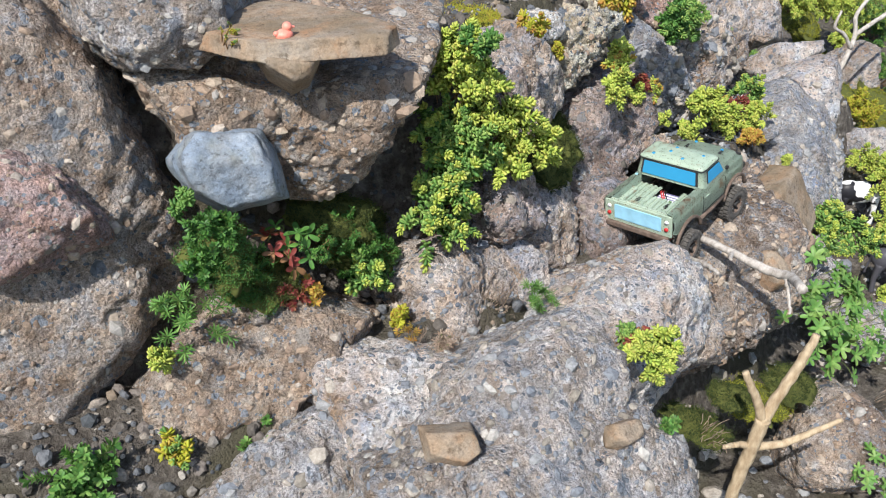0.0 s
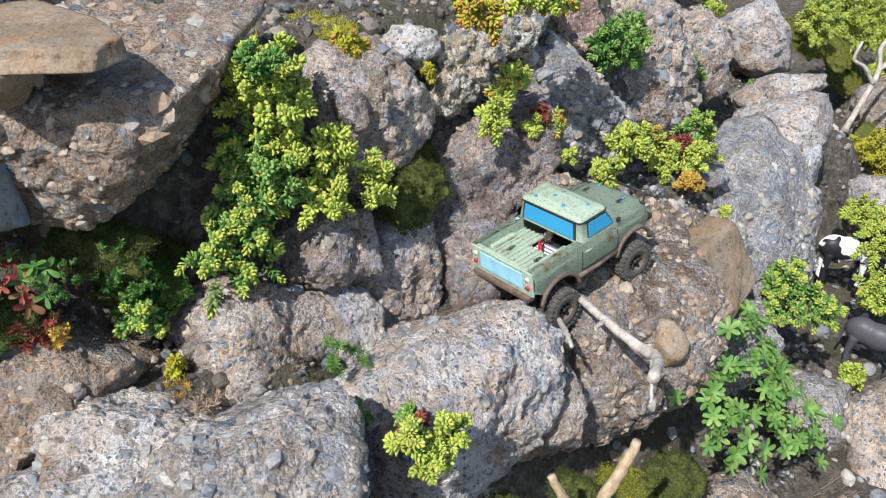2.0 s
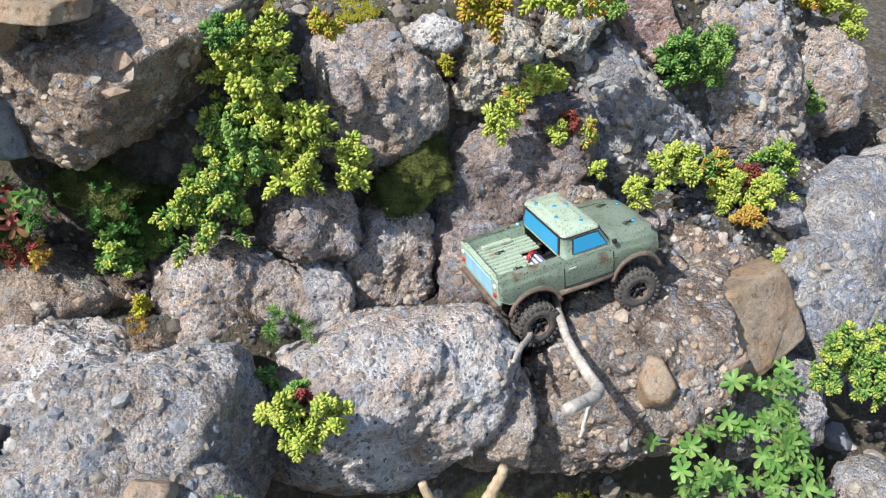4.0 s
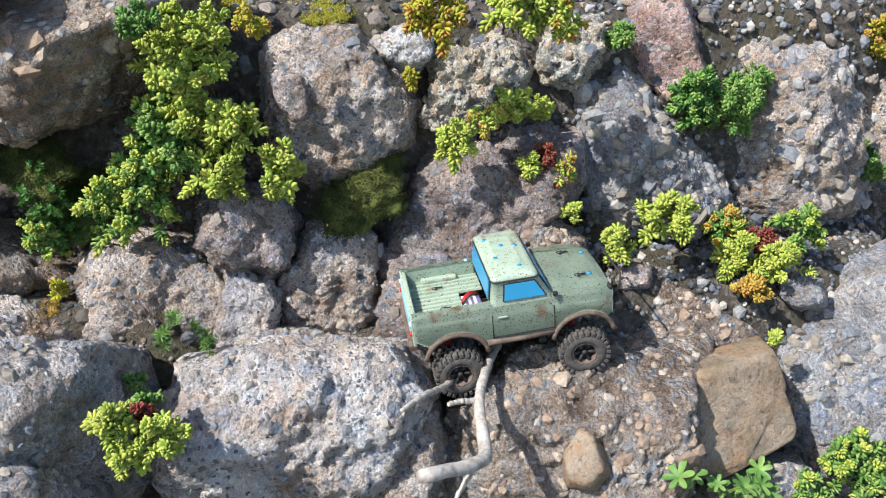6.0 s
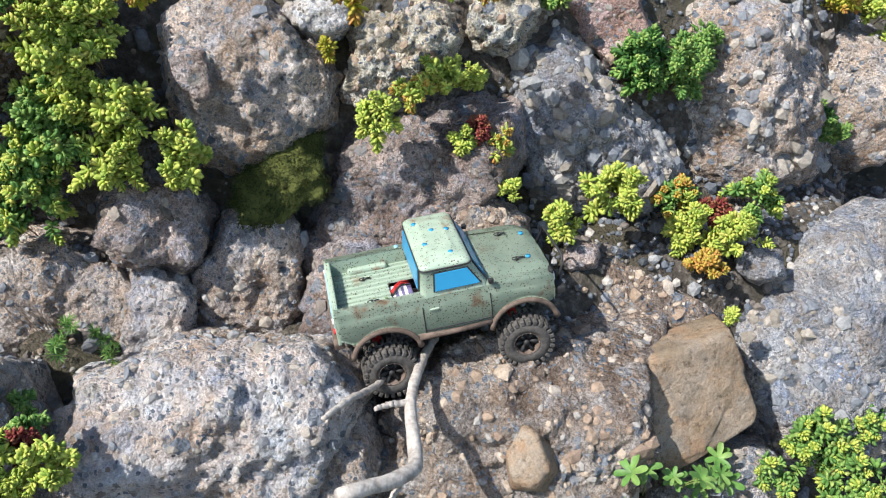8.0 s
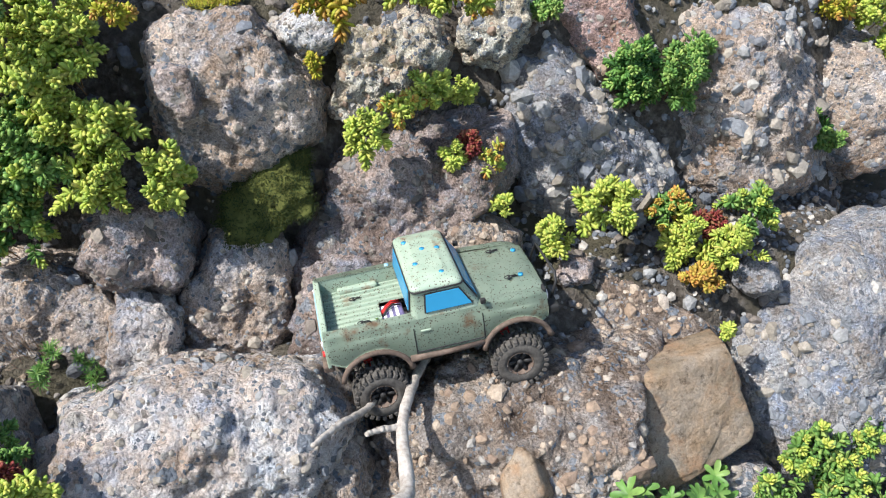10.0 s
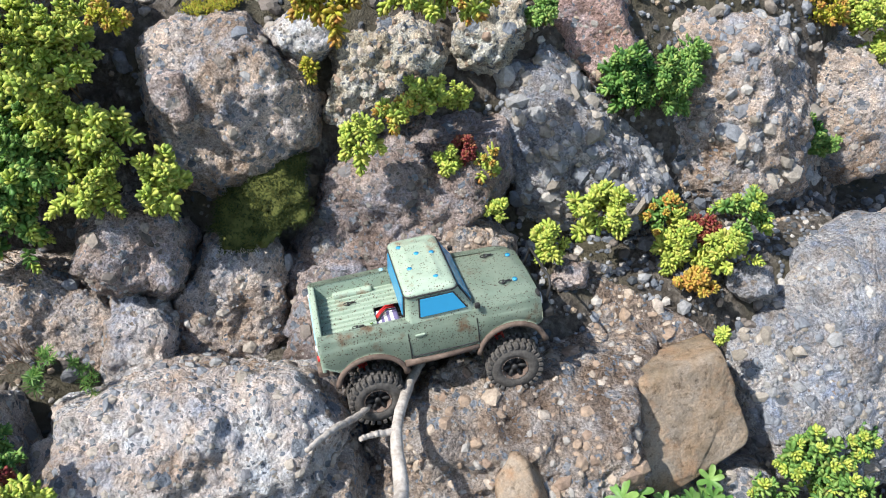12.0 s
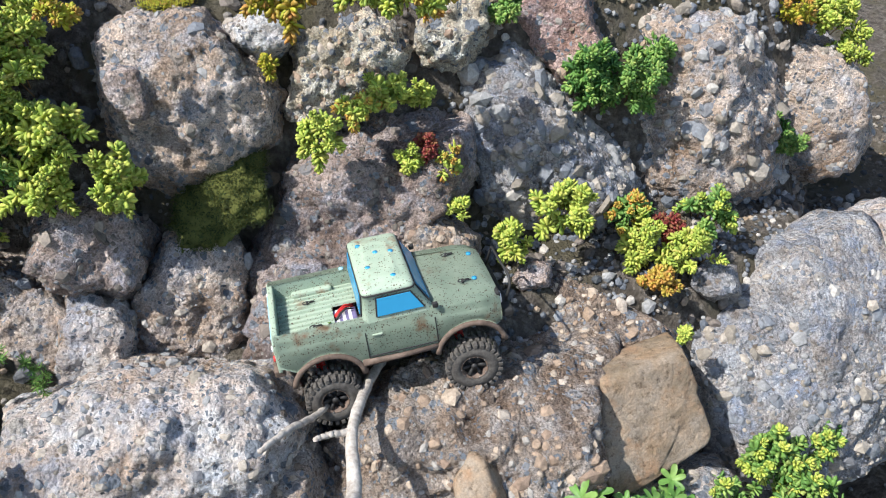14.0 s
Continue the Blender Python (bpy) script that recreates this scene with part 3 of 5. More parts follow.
rock("upper_rock_grey", (0.998, 0.962, 0.850), -10, 9, ((-169, 0.089), (-151, 0.095), (-83, 0.106), (-71, 0.109), (28, 0.073), (44, 0.049), (45, 0.049), (108, 0.112), (162, 0.105)), 0.16, 6, "bluegrey", 800, "blue-grey concrete block with exposed aggregate", pebble=0.0054, rough=1.15, facets=((-30, 25, 0.8), (5, -10, 0.85)))
rock("upper_rock_brown", (1.020, 1.031, 0.955), -10, 10, ((-145, 0.043), (-131, 0.041), (-93, 0.067), (-14, 0.073), (30, 0.042), (95, 0.074), (156, 0.077)), 0.14, 5, "pink", 288, "brown-pink stone in the upper course")
rock("upper_rock_wide", (1.168, 1.072, 0.854), -17, 14, ((-176, 0.124), (-125, 0.104), (-81, 0.144), (-50, 0.156), (10, 0.118), (25, 0.107), (70, 0.123), (95, 0.14), (161, 0.145)), 0.2, 6, "buff", 900, "wide grey concrete block with pebbly face", pebble=0.0050, rough=1.25, facets=((-20, 55, 0.8), (5, 0, 0.85)))
rock("upper_rock_end", (1.390, 1.163, 0.827), -15, 12, ((-165, 0.068), (-125, 0.081), (-64, 0.1), (8, 0.075), (51, 0.066), (79, 0.076), (133, 0.093)), 0.16, 5, "buff", 468, "rounded tan concrete block at the wall end")
rock("truck_rock", (0.920, 0.676, 0.613), -7, 22, ((-176, 0.136), (-160, 0.145), (-79, 0.114), (-27, 0.134), (9, 0.142), (88, 0.108), (109, 0.096), (135, 0.111)), 0.22, 6, "brownpale", 1500, "broad rough concrete rock under the truck", rough=1.5, pebble=0.0034, facets=((-5, 76, 0.8), (5, -5, 0.8)))
rock("truck_rock_ledge", (1.046, 0.809, 0.675), -8, 52, ((-178, 0.078), (-113, 0.054), (-90, 0.045), (-65, 0.055), (17, 0.093), (66, 0.047), (111, 0.077)), 0.12, 6, "brownpale", 800, "rough pale concrete ledge in front of the truck", rough=1.2)
rock("gap_rock_low", (0.757, 0.595, 0.633), 9, 47, ((-104, 0.058), (-23, 0.036), (4, 0.033), (98, 0.055), (142, 0.037), (173, 0.031)), 0.12, 5, "tan", 216, "tan stone beside the dark gap")
rock("right_block", (1.308, 0.885, 0.591), 14, 34, ((-168, 0.155), (-159, 0.158), (-110, 0.168), (-68, 0.159), (-27, 0.159), (8, 0.192), (88, 0.15), (109, 0.131), (116, 0.133)), 0.25, 6, "bluegrey", 1700, "large concrete block with blue-grey aggregate", pebble=0.0046, rough=1.0, facets=((0, 72, 0.78), (30, 8, 0.8)))
rock("under_block_rock", (1.150, 0.676, 0.538), -26, 45, ((-169, 0.068), (-65, 0.058), (9, 0.059), (47, 0.072), (128, 0.046)), 0.1, 5, "grey", 288, "grey stone under the tan block")
rock("oval_pebble", (0.934, 0.590, 0.668), -10, 46, ((-159, 0.02), (-84, 0.026), (-30, 0.023), (26, 0.017), (61, 0.021), (159, 0.02)), 0.04, 4, "sand", 0, "smooth brown oval pebble set in concrete")
rock("terrace_stone", (0.885, 0.812, 0.784), -3, 31, ((-161, 0.036), (-112, 0.022), (-76, 0.024), (-3, 0.038), (63, 0.025), (110, 0.027)), 0.06, 5, "tan", 108, "rough porous tan stone behind the truck")
rock("black_stone", (0.989, 0.800, 0.757), -11, 32, ((-126, 0.016), (-66, 0.01), (-1, 0.016), (87, 0.013), (149, 0.012)), 0.02, 4, "dark", 0, "small black stone beside the truck")
rock("dark_pebble", (1.193, 0.836, 0.737), -24, 30, ((-115, 0.018), (-58, 0.018), (25, 0.022), (96, 0.016), (150, 0.020)), 0.025, 4, "bluegrey", 0, "dark speckled gravel stone")
rock("far_slab", (1.716, 1.311, 0.764), -48, 14, ((-160, 0.057), (-125, 0.06), (-71, 0.076), (14, 0.057), (44, 0.059), (125, 0.069)), 0.12, 5, "pale", 108, "pale far block on the wall end")
rock("far_flat_stone", (1.626, 1.133, 0.711), -51, 17, ((-139, 0.083), (-64, 0.018), (-60, 0.019), (25, 0.086), (102, 0.032), (132, 0.041)), 0.05, 5, "pale", 36, "flat tan stone on the wall end")
rock("far_layered_stone", (1.453, 0.944, 0.693), -52, 20, ((-133, 0.039), (-131, 0.038), (-126, 0.042), (0, 0.064), (20, 0.072), (103, 0.081), (119, 0.077)), 0.12, 5, "pale", 144, "pale weathered layered stone")
rock("far_corner_rock", (1.323, 0.871, 0.652), -51, 10, ((-144, 0.065), (-120, 0.055), (8, 0.081), (33, 0.067), (53, 0.074), (109, 0.105), (169, 0.088)), 0.16, 5, "bluegrey", 360, "tan concrete rock at the wall corner")
rock("far_stone", (2.260, 1.339, 0.512), -56, 17, ((-178, 0.069), (-125, 0.076), (-71, 0.076), (15, 0.073), (68, 0.079), (129, 0.064)), 0.12, 5, "tan", 108, "far tan rock with a dead twig on it")
rock("far_ledge", (1.802, 0.959, 0.518), -58, 22, ((-124, 0.058), (-79, 0.042), (31, 0.072), (93, 0.039), (143, 0.065)), 0.08, 5, "grey", 108, "flat grey stone beside the cow figures")
rock("low_right_stone", (1.273, 0.602, 0.407), -59, 35, ((-162, 0.039), (-116, 0.046), (-38, 0.051), (22, 0.04), (96, 0.053), (148, 0.053)), 0.1, 5, "grey", 180, "grey angular stone low in the garden")
rock("low_right_block", (1.356, 0.529, 0.368), -64, 35, ((-160, 0.052), (-144, 0.053), (-90, 0.089), (18, 0.055), (73, 0.092), (143, 0.085)), 0.12, 5, "buff", 216, "tan block low in the garden")
rock("flat_slab", (0.291, 0.716, 1.083), 0, 90, ((-155, 0.066), (-147, 0.065), (-108, 0.050), (-46, 0.082), (2, 0.073), (18, 0.062), (28, 0.064), (125, 0.088)), 0.02, 6, "sand", 0, "flat orange-stained sandstone slab lying on the rock", sharp=40, front=0.3, chips=1, rough=0.5)
rock("tan_block", (1.098, 0.697, 0.647), 15, 25, ((-103, 0.067), (-65, 0.048), (20, 0.068), (102, 0.067), (178, 0.05)), 0.06, 6, "sand", 0, "angular tan sandstone block leaning on the wall", sharp=70, chips=1, rough=0.35, facets=((-6, 64, 0.95), (-58, 5, 0.9)))
rock("slab_tip_stone", (0.261, 0.684, 1.061), -21, 18, ((-153, 0.016), (-124, 0.011), (-68, 0.016), (-28, 0.02), (80, 0.011), (81, 0.011)), 0.05, 5, "sand", 0, "square sandstone wedge under the slab tip", sharp=34, chips=2, rough=0.5)
rock("tan_stone", (0.274, 0.421, 0.802), -20, 45, ((-175, 0.021), (-111, 0.012), (-61, 0.016), (9, 0.019), (84, 0.013)), 0.03, 5, "sand", 0, "small square tan stone lying on the rock", sharp=50, chips=1, rough=0.5, facets=((-20, 75, 0.85),))
rock("pale_stone", (0.427, 0.371, 0.781), 10, 55, ((-135, 0.011), (-96, 0.008), (-25, 0.017), (73, 0.009), (144, 0.015)), 0.02, 4, "sand", 0, "small pale flat stone on the rock", sharp=30)
rock("dark_overhang_stone", (0.248, 0.436, 0.754), -20, 50, ((-112, 0.034), (-76, 0.035), (-4, 0.056), (82, 0.03), (112, 0.034), (165, 0.048)), 0.08, 5, "grey", 216, "pitted grey stone under the tan stone")
rock("foot_stone", (0.011, 0.696, 0.643), -1, 43, ((-114, 0.048), (-55, 0.104), (58, 0.048), (69, 0.042), (98, 0.07), (166, 0.112)), 0.08, 5, "dark", 360, "dark soil-covered stone at the wall foot")
rock("grass_foot_stone", (0.092, 0.625, 0.687), -8, 44, ((-175, 0.018), (-107, 0.015), (-23, 0.018), (42, 0.015), (112, 0.013)), 0.03, 4, "pale", 18, "small pale stone at the wall foot")
rock("low_mid_stone", (0.418, 0.699, 0.738), -31, 35, ((-171, 0.049), (-149, 0.045), (-91, 0.041), (-9, 0.06), (60, 0.036), (97, 0.042)), 0.1, 5, "tan", 180, "tan faceted stone in the middle course")
rock("low_front_stone", (0.960, 0.445, 0.447), -58, 43, ((-158, 0.066), (-67, 0.073), (23, 0.06), (61, 0.06), (127, 0.068), (177, 0.059)), 0.12, 5, "tan", 288, "grey concrete rubble low in the garden")


# ---- the model truck ----
def box(bm, x0, x1, y0, y1, z0, z1, bevel=0.0, seg=2):
    r = bmesh.ops.create_cube(bm, size=1)
    vs = r["verts"]
    bmesh.ops.scale(bm, vec=(x1 - x0, y1 - y0, z1 - z0), verts=vs)
    bmesh.ops.translate(bm, vec=((x0 + x1) / 2, (y0 + y1) / 2, (z0 + z1) / 2), verts=vs)
    if bevel:
        es = list({e for v in vs for e in v.link_edges})
        bmesh.ops.bevel(bm, geom=es, offset=bevel, segments=seg, affect="EDGES", profile=0.5)


def rod(bm, a, b, r0, r1=None, seg=10):
    a, b = Vector(a), Vector(b)
    m = Matrix.Translation((a + b) / 2) @ (b - a).to_track_quat("Z", "Y").to_matrix().to_4x4()
    bmesh.ops.create_cone(bm, cap_ends=True, segments=seg, radius1=r0, radius2=r0 if r1 is None else r1, depth=(b - a).length, matrix=m)


def tube(bm, pts, radius, seg=8, taper=None):
    """A round bar along points; taper: a radius for each point."""
    pts = [Vector(p) for p in pts]
    rings, ref = [], None
    for i, p in enumerate(pts):
        d = (pts[min(i + 1, len(pts) - 1)] - pts[max(i - 1, 0)]).normalized()
        ref = d.orthogonal() if ref is None else (ref - d * ref.dot(d)).normalized()
        o = d.cross(ref)
        r = taper[i] if taper else radius
        rings.append([bm.verts.new(p + r * (math.cos(a) * ref + math.sin(a) * o)) for a in (2 * math.pi * k / seg for k in range(seg))])
    for u, w in zip(rings, rings[1:]):
        for k in range(seg):
            bm.faces.new((u[k], u[(k + 1) % seg], w[(k + 1) % seg], w[k]))
    bm.faces.new(rings[0][::-1])
    bm.faces.new(rings[-1])


def skin(bm, rows):
    """Quads between rows of points."""
    vs = [[bm.verts.new(p) for p in row] for row in rows]
    for u, w in zip(vs, vs[1:]):
        for k in range(len(u) - 1):
            bm.faces.new((u[k], u[k + 1], w[k + 1], w[k]))


def lathe(bm, profile, seg=40):
    """profile: (radius, y) points turned round the y axis, closed."""
    rings = [[bm.verts.new((r * math.cos(a), y, r * math.sin(a))) for r, y in profile] for a in (2 * math.pi * k / seg for k in range(seg))]
    n = len(profile)
    for i in range(seg):
        u, w = rings[i], rings[(i + 1) % seg]
        for k in range(n):
            bm.faces.new((u[k], u[(k + 1) % n], w[(k + 1) % n], w[k]))


HALF, REAR, NOSE, AXLE, HUB = 0.0535, -0.108, 0.099, 0.0665, 0.016
ARCH = 0.0315


def sill(x):
    """Lower edge of the body side."""
    z = 0.046 + 0.012 * max(0, (abs(x) - 0.085) / 0.02)
    for a in (-AXLE, AXLE):
        if abs(x - a) < ARCH:
            z = max(z, 0.034 + 0.92 * math.sqrt(ARCH ** 2 - (x - a) ** 2))
    return z


def belt(x):
    """Upper edge of the body side."""
    return 0.0885 - 0.004 * min(1, max(0, (x - 0.02) / 0.07)) - 0.006 * max(0, (x - 0.085) / 0.015) ** 2


def build_truck():
    t = thing("model_truck", "small green speckled radio-controlled pickup truck on the rocks", "toy truck", pose(0.8517, 0.7084, 0.7123, -3.1, -7.4, 15.6))
    xs = sorted({*np.linspace(REAR, NOSE, 60), -AXLE - ARCH, -AXLE + ARCH, AXLE - ARCH, AXLE + ARCH})
    for sgn in (-1, 1):
        bm = bmesh.new()
        rows = []
        for x in xs:
            lo, hi = min(sill(x), belt(x) - 0.012), belt(x)
            tuck = 0.004 * max(0, (x - 0.08) / 0.02)
            y = HALF - tuck
            rows.append([(x, sgn * yy, z) for yy, z in ((y - 0.001, lo), (y, lo + 0.004), (y + 0.0012, (lo + hi) / 2), (y, hi - 0.010), (y - 0.0008, hi - 0.009), (y - 0.001, hi - 0.003), (y - 0.0028, hi), (y - 0.011, hi))])
        skin(bm, rows)
        bmesh.ops.solidify(bm, geom=bm.faces, thickness=0.0012)
        part("body_side", bm, PAINT, t, smooth=True)
        for a in (-AXLE, AXLE):
            bm = bmesh.new()
            pts = [(a + (ARCH + 0.001) * math.cos(q), sgn * (HALF + 0.001), 0.033 + 0.93 * ARCH * math.sin(q)) for q in np.linspace(0.15, math.pi - 0.15, 18)]
            tube(bm, pts, 0.0026)
            part("wheel_arch_trim", bm, FLARE, t, "muddy brown wheel arch trim", True)
        bm = bmesh.new()
        tube(bm, [(-AXLE + ARCH, sgn * HALF, 0.046), (0, sgn * (HALF + 0.001), 0.0455), (AXLE - ARCH, sgn * HALF, 0.046)], 0.0026)
        part("side_sill", bm, FLARE, t, "muddy brown rocker sill", True)
    for sgn in (-1, 1):
        bm = bmesh.new()
        for x in (-0.028, 0.036):
            tube(bm, [(x, sgn * (HALF + 0.0004), 0.050), (x, sgn * (HALF + 0.0013), 0.066), (x, sgn * (HALF + 0.0002), 0.078)], 0.0005, 6)
        tube(bm, [(-0.028, sgn * (HALF + 0.0006), 0.0515), (0.036, sgn * (HALF + 0.0006), 0.0515)], 0.0005, 6)
        part("door_seam", bm, BLACK, t, "dark door seam")
        bm = bmesh.new()
        box(bm, -0.022, -0.013, sgn * HALF - 0.0005, sgn * (HALF) + sgn * 0.0022, 0.0735, 0.0755, 0.0005)
        part("door_handle", bm, PAINT, t)
    # bed
    bm = bmesh.new()
    y_in, hole0, hole1, hy0, hy1 = 0.0435, -0.052, -0.034, -0.022, 0.010
    ys = np.linspace(-y_in, y_in, 105)
    zf = lambda y: 0.0705 + 0.0022 * (1 if (y * 1000 / 7.5) % 1 > 0.4 else 0)  # noqa: E731
    skin(bm, [[(x, y, zf(y)) for x in (-0.103, -0.08, hole0)] for y in ys])
    for lo, hi in ((-y_in, hy0), (hy1, y_in)):
        skin(bm, [[(x, y, zf(y)) for x in (hole0, hole1, -0.026)] for y in ys if lo - 1e-6 <= y <= hi + 1e-6])
    part("bed_floor", bm, PAINT, t, "ribbed truck bed floor")
    bm = bmesh.new()
    for s in (-1, 1):
        box(bm, -0.104, -0.028, s * y_in - 0.0006, s * y_in + 0.0006, 0.070, 0.0883)
        box(bm, -0.088, -0.048, s * (y_in - 0.004) - 0.004, s * (y_in - 0.004) + 0.004, 0.070, 0.0775, 0.0025)
    box(bm, -0.108, -0.1035, -y_in, y_in, 0.070, 0.0885, 0.0012)
    part("bed_wall", bm, PAINT, t)
    bm = bmesh.new()
    box(bm, REAR - 0.0014, REAR + 0.002, -HALF + 0.002, HALF - 0.002, 0.054, 0.0865, 0.001)
    tg = part("tailgate", bm, PAINT, t)
    bm = bmesh.new()
    box(bm, REAR - 0.0026, REAR - 0.0008, -0.036, 0.036, 0.060, 0.082, 0.0008)
    part("tailgate_panel", bm, PALE_BLUE, tg, "pale blue tailgate panel")
    for s in (-1, 1):
        bm = bmesh.new()
        rod(bm, (REAR - 0.0035, s * 0.044, 0.066), (REAR, s * 0.044, 0.066), 0.0028, seg=16)
        part("tail_light", bm, RED, tg, "round red tail light", True)
        bm = bmesh.new()
        rod(bm, (REAR - 0.003, s * 0.044, 0.077), (REAR, s * 0.044, 0.077), 0.0028, seg=16)
        part("tail_lamp", bm, WHITE, tg, "round white reversing light", True)
    bm = bmesh.new()
    box(bm, REAR - 0.006, REAR + 0.004, -0.048, 0.048, 0.047, 0.0545, 0.0015)
    part("rear_bumper", bm, FLARE, t, "dark muddy rear bumper")
    # cab: rings from belt to roof
    bm = bmesh.new()
    def ring(x0, x1, w, z, r=0.006, n=5):
        c = []
        for cx, cy, a0 in ((x1 - r, w - r, 0), (x0 + r, w - r, 90), (x0 + r, -w + r, 180), (x1 - r, -w + r, 270)):
            for k in range(n):
                a = radians(a0 + 90 * k / (n - 1))
                c.append((cx + r * math.cos(a), cy + r * math.sin(a), z))
        return c + c[:1]
    rows = [ring(-0.028, 0.036, 0.0525, 0.086), ring(-0.0275, 0.0345, 0.0522, 0.0895), ring(-0.0245, 0.0225, 0.0485, 0.111), ring(-0.0255, 0.023, 0.0495, 0.1125),
            ring(-0.0253, 0.0225, 0.0492, 0.1143), ring(-0.0235, 0.0205, 0.047, 0.1166), ring(-0.019, 0.0165, 0.042, 0.1176), ring(-0.0158, 0.0132, 0.037, 0.1176), ring(-0.0145, 0.012, 0.0355, 0.1186), ring(-0.011, 0.009, 0.03, 0.1188)]
    skin(bm, rows)
    bm.faces.new([bm.verts.new(p) for p in rows[-1][:-1]])
    bmesh.ops.remove_doubles(bm, verts=bm.verts, dist=1e-5)
    cab = part("cab", bm, PAINT, t, smooth=True)
    bm = bmesh.new()
    tube(bm, [(p[0] * 1.004, p[1] * 1.006, 0.1123) for p in ring(-0.0255, 0.023, 0.0495, 0.11)], 0.0009, 6)
    part("roof_gutter", bm, BLACK, cab, "dark roof gutter line", True)
    def pane(name, corners, mat, label, lift):
        """A window film and its dark seal, on a plane given by four corners."""
        c = [Vector(p) for p in corners]
        n = (c[1] - c[0]).cross(c[3] - c[0]).normalized() * lift
        mid = sum(c, Vector()) / 4
        seal = None
        for k, ma, nm, la, par in ((1.08, BLACK, "window_seal", "black window seal", cab), (1.0, mat, name, label, None)):
            bm = bmesh.new()
            off = n if nm == "window_seal" else n * 1.7
            lo = [bm.verts.new(mid + (p - mid) * k) for p in c]
            hi = [bm.verts.new(mid + (p - mid) * k + off) for p in c]
            bm.faces.new(hi)
            for i in range(4):
                bm.faces.new((lo[i], lo[(i + 1) % 4], hi[(i + 1) % 4], hi[i]))
            o = part(nm, bm, ma, par or cab, la)
            seal = o
        return seal
    for s in (-1, 1):
        f = [(-0.0145, 0.0515, 0.0918), (0.0275, 0.0515, 0.0918), (0.0175, 0.0492, 0.1085), (-0.0125, 0.0492, 0.1085)]
        q = [(x, s * y, z) for x, y, z in f]
        pane("side_window", q if s < 0 else q[::-1], BLUE, "blue side window", 0.0012)
    pane("rear_window", [(-0.0274, 0.041, 0.0905), (-0.0274, -0.041, 0.0905), (-0.0249, -0.039, 0.1095), (-0.0249, 0.039, 0.1095)], BLUE, "blue rear window", 0.0012)
    pane("windscreen", [(0.0335, -0.042, 0.0915), (0.0335, 0.042, 0.0915), (0.0233, 0.039, 0.1095), (0.0233, -0.039, 0.1095)], BLUE, "blue windscreen", 0.0012)
    # hood and fenders
    bm = bmesh.new()
    rows = []
    for x in np.linspace(0.030, NOSE, 18):
        e = max(0, (x - 0.086) / 0.013)
        z0 = 0.0885 - 0.045 * (x - 0.030) - 0.004 * e * e
        rows.append([(x, y, z0 + dz) for y, dz in ((-0.0445, -0.003), (-0.041, -0.0025), (-0.039, 0.0), (-0.036, 0.0022), (-0.03, 0.003), (-0.012, 0.0042), (0, 0.0045), (0.012, 0.0042), (0.03, 0.003), (0.036, 0.0022), (0.039, 0.0), (0.041, -0.0025), (0.0445, -0.003))])
    skin(bm, rows)
    bmesh.ops.solidify(bm, geom=bm.faces, thickness=0.001)
    hood = part("hood", bm, PAINT, t, smooth=True)
    bm = bmesh.new()
    box(bm, NOSE - 0.003, NOSE + 0.001, -0.046, 0.046, 0.057, 0.0835, 0.0015)
    grille = part("grille", bm, BLACK, t, "dark front grille")
    for s in (-1, 1):
        bm = bmesh.new()
        rod(bm, (NOSE - 0.001, s * 0.036, 0.072), (NOSE + 0.003, s * 0.036, 0.072), 0.006, seg=20)
        part("headlight", bm, WHITE, grille, "round headlight", True)
        bm = bmesh.new()
        box(bm, 0.035, 0.040, s * 0.054 - 0.002, s * 0.054 + 0.002, 0.089, 0.094, 0.001)
        part("mirror", bm, BLACK, cab, "small dark wing mirror")
    bm = bmesh.new()
    box(bm, NOSE + 0.001, NOSE + 0.012, -0.049, 0.049, 0.056, 0.064, 0.002)
    fb = part("front_bumper", bm, BLACK, t, "black front bumper")
    bm = bmesh.new()
    tube(bm, [(NOSE + 0.008, -0.034, 0.062), (NOSE + 0.014, -0.033, 0.080), (NOSE + 0.015, -0.028, 0.087), (NOSE + 0.015, 0.028, 0.087), (NOSE + 0.014, 0.033, 0.080), (NOSE + 0.008, 0.034, 0.062)], 0.0013)
    part("bull_bar", bm, BLACK, fb, "thin black tube bull bar", True)
    # washers and clips
    for x, y, z, o in ((-0.016, 0.031, 0.1180, cab), (-0.002, 0.012, 0.1188, cab), (0.012, 0.010, 0.1182, cab), (-0.013, -0.012, 0.1184, cab), (0.007, -0.033, 0.1182, cab), (0.088, 0.020, 0.0905, hood), (0.082, -0.024, 0.0905, hood), (-0.035, 0.047, 0.0886, t)):
        bm = bmesh.new()
        rod(bm, (x, y, z - 0.001), (x, y, z + 0.0007), 0.0024, seg=16)
        w = part("washer", bm, PALE_BLUE, o, "pale blue washer", True) if o is t else part("washer", bm, BLUE, o, "small blue washer", True)
    for x, y, z, o in ((-0.074, 0.021, 0.0735, t), (-0.071, -0.021, 0.0735, t), (0.066, 0.024, 0.0912, hood), (0.070, -0.027, 0.0912, hood)):
        bm = bmesh.new()
        pts = [(x + 0.0034 * math.cos(a) - 0.001, y + 0.0022 * math.sin(a), z + 0.0012) for a in np.linspace(0.5, 5.9, 14)]
        tube(bm, [(x + 0.007, y + 0.001, z + 0.001), *pts, (x + 0.008, y - 0.001, z + 0.001)], 0.0005, 6)
        rod(bm, (x, y, z - 0.003), (x, y, z + 0.0028), 0.0011)
        part("body_clip", bm, BLACK, o, "tiny black wire body clip", True)
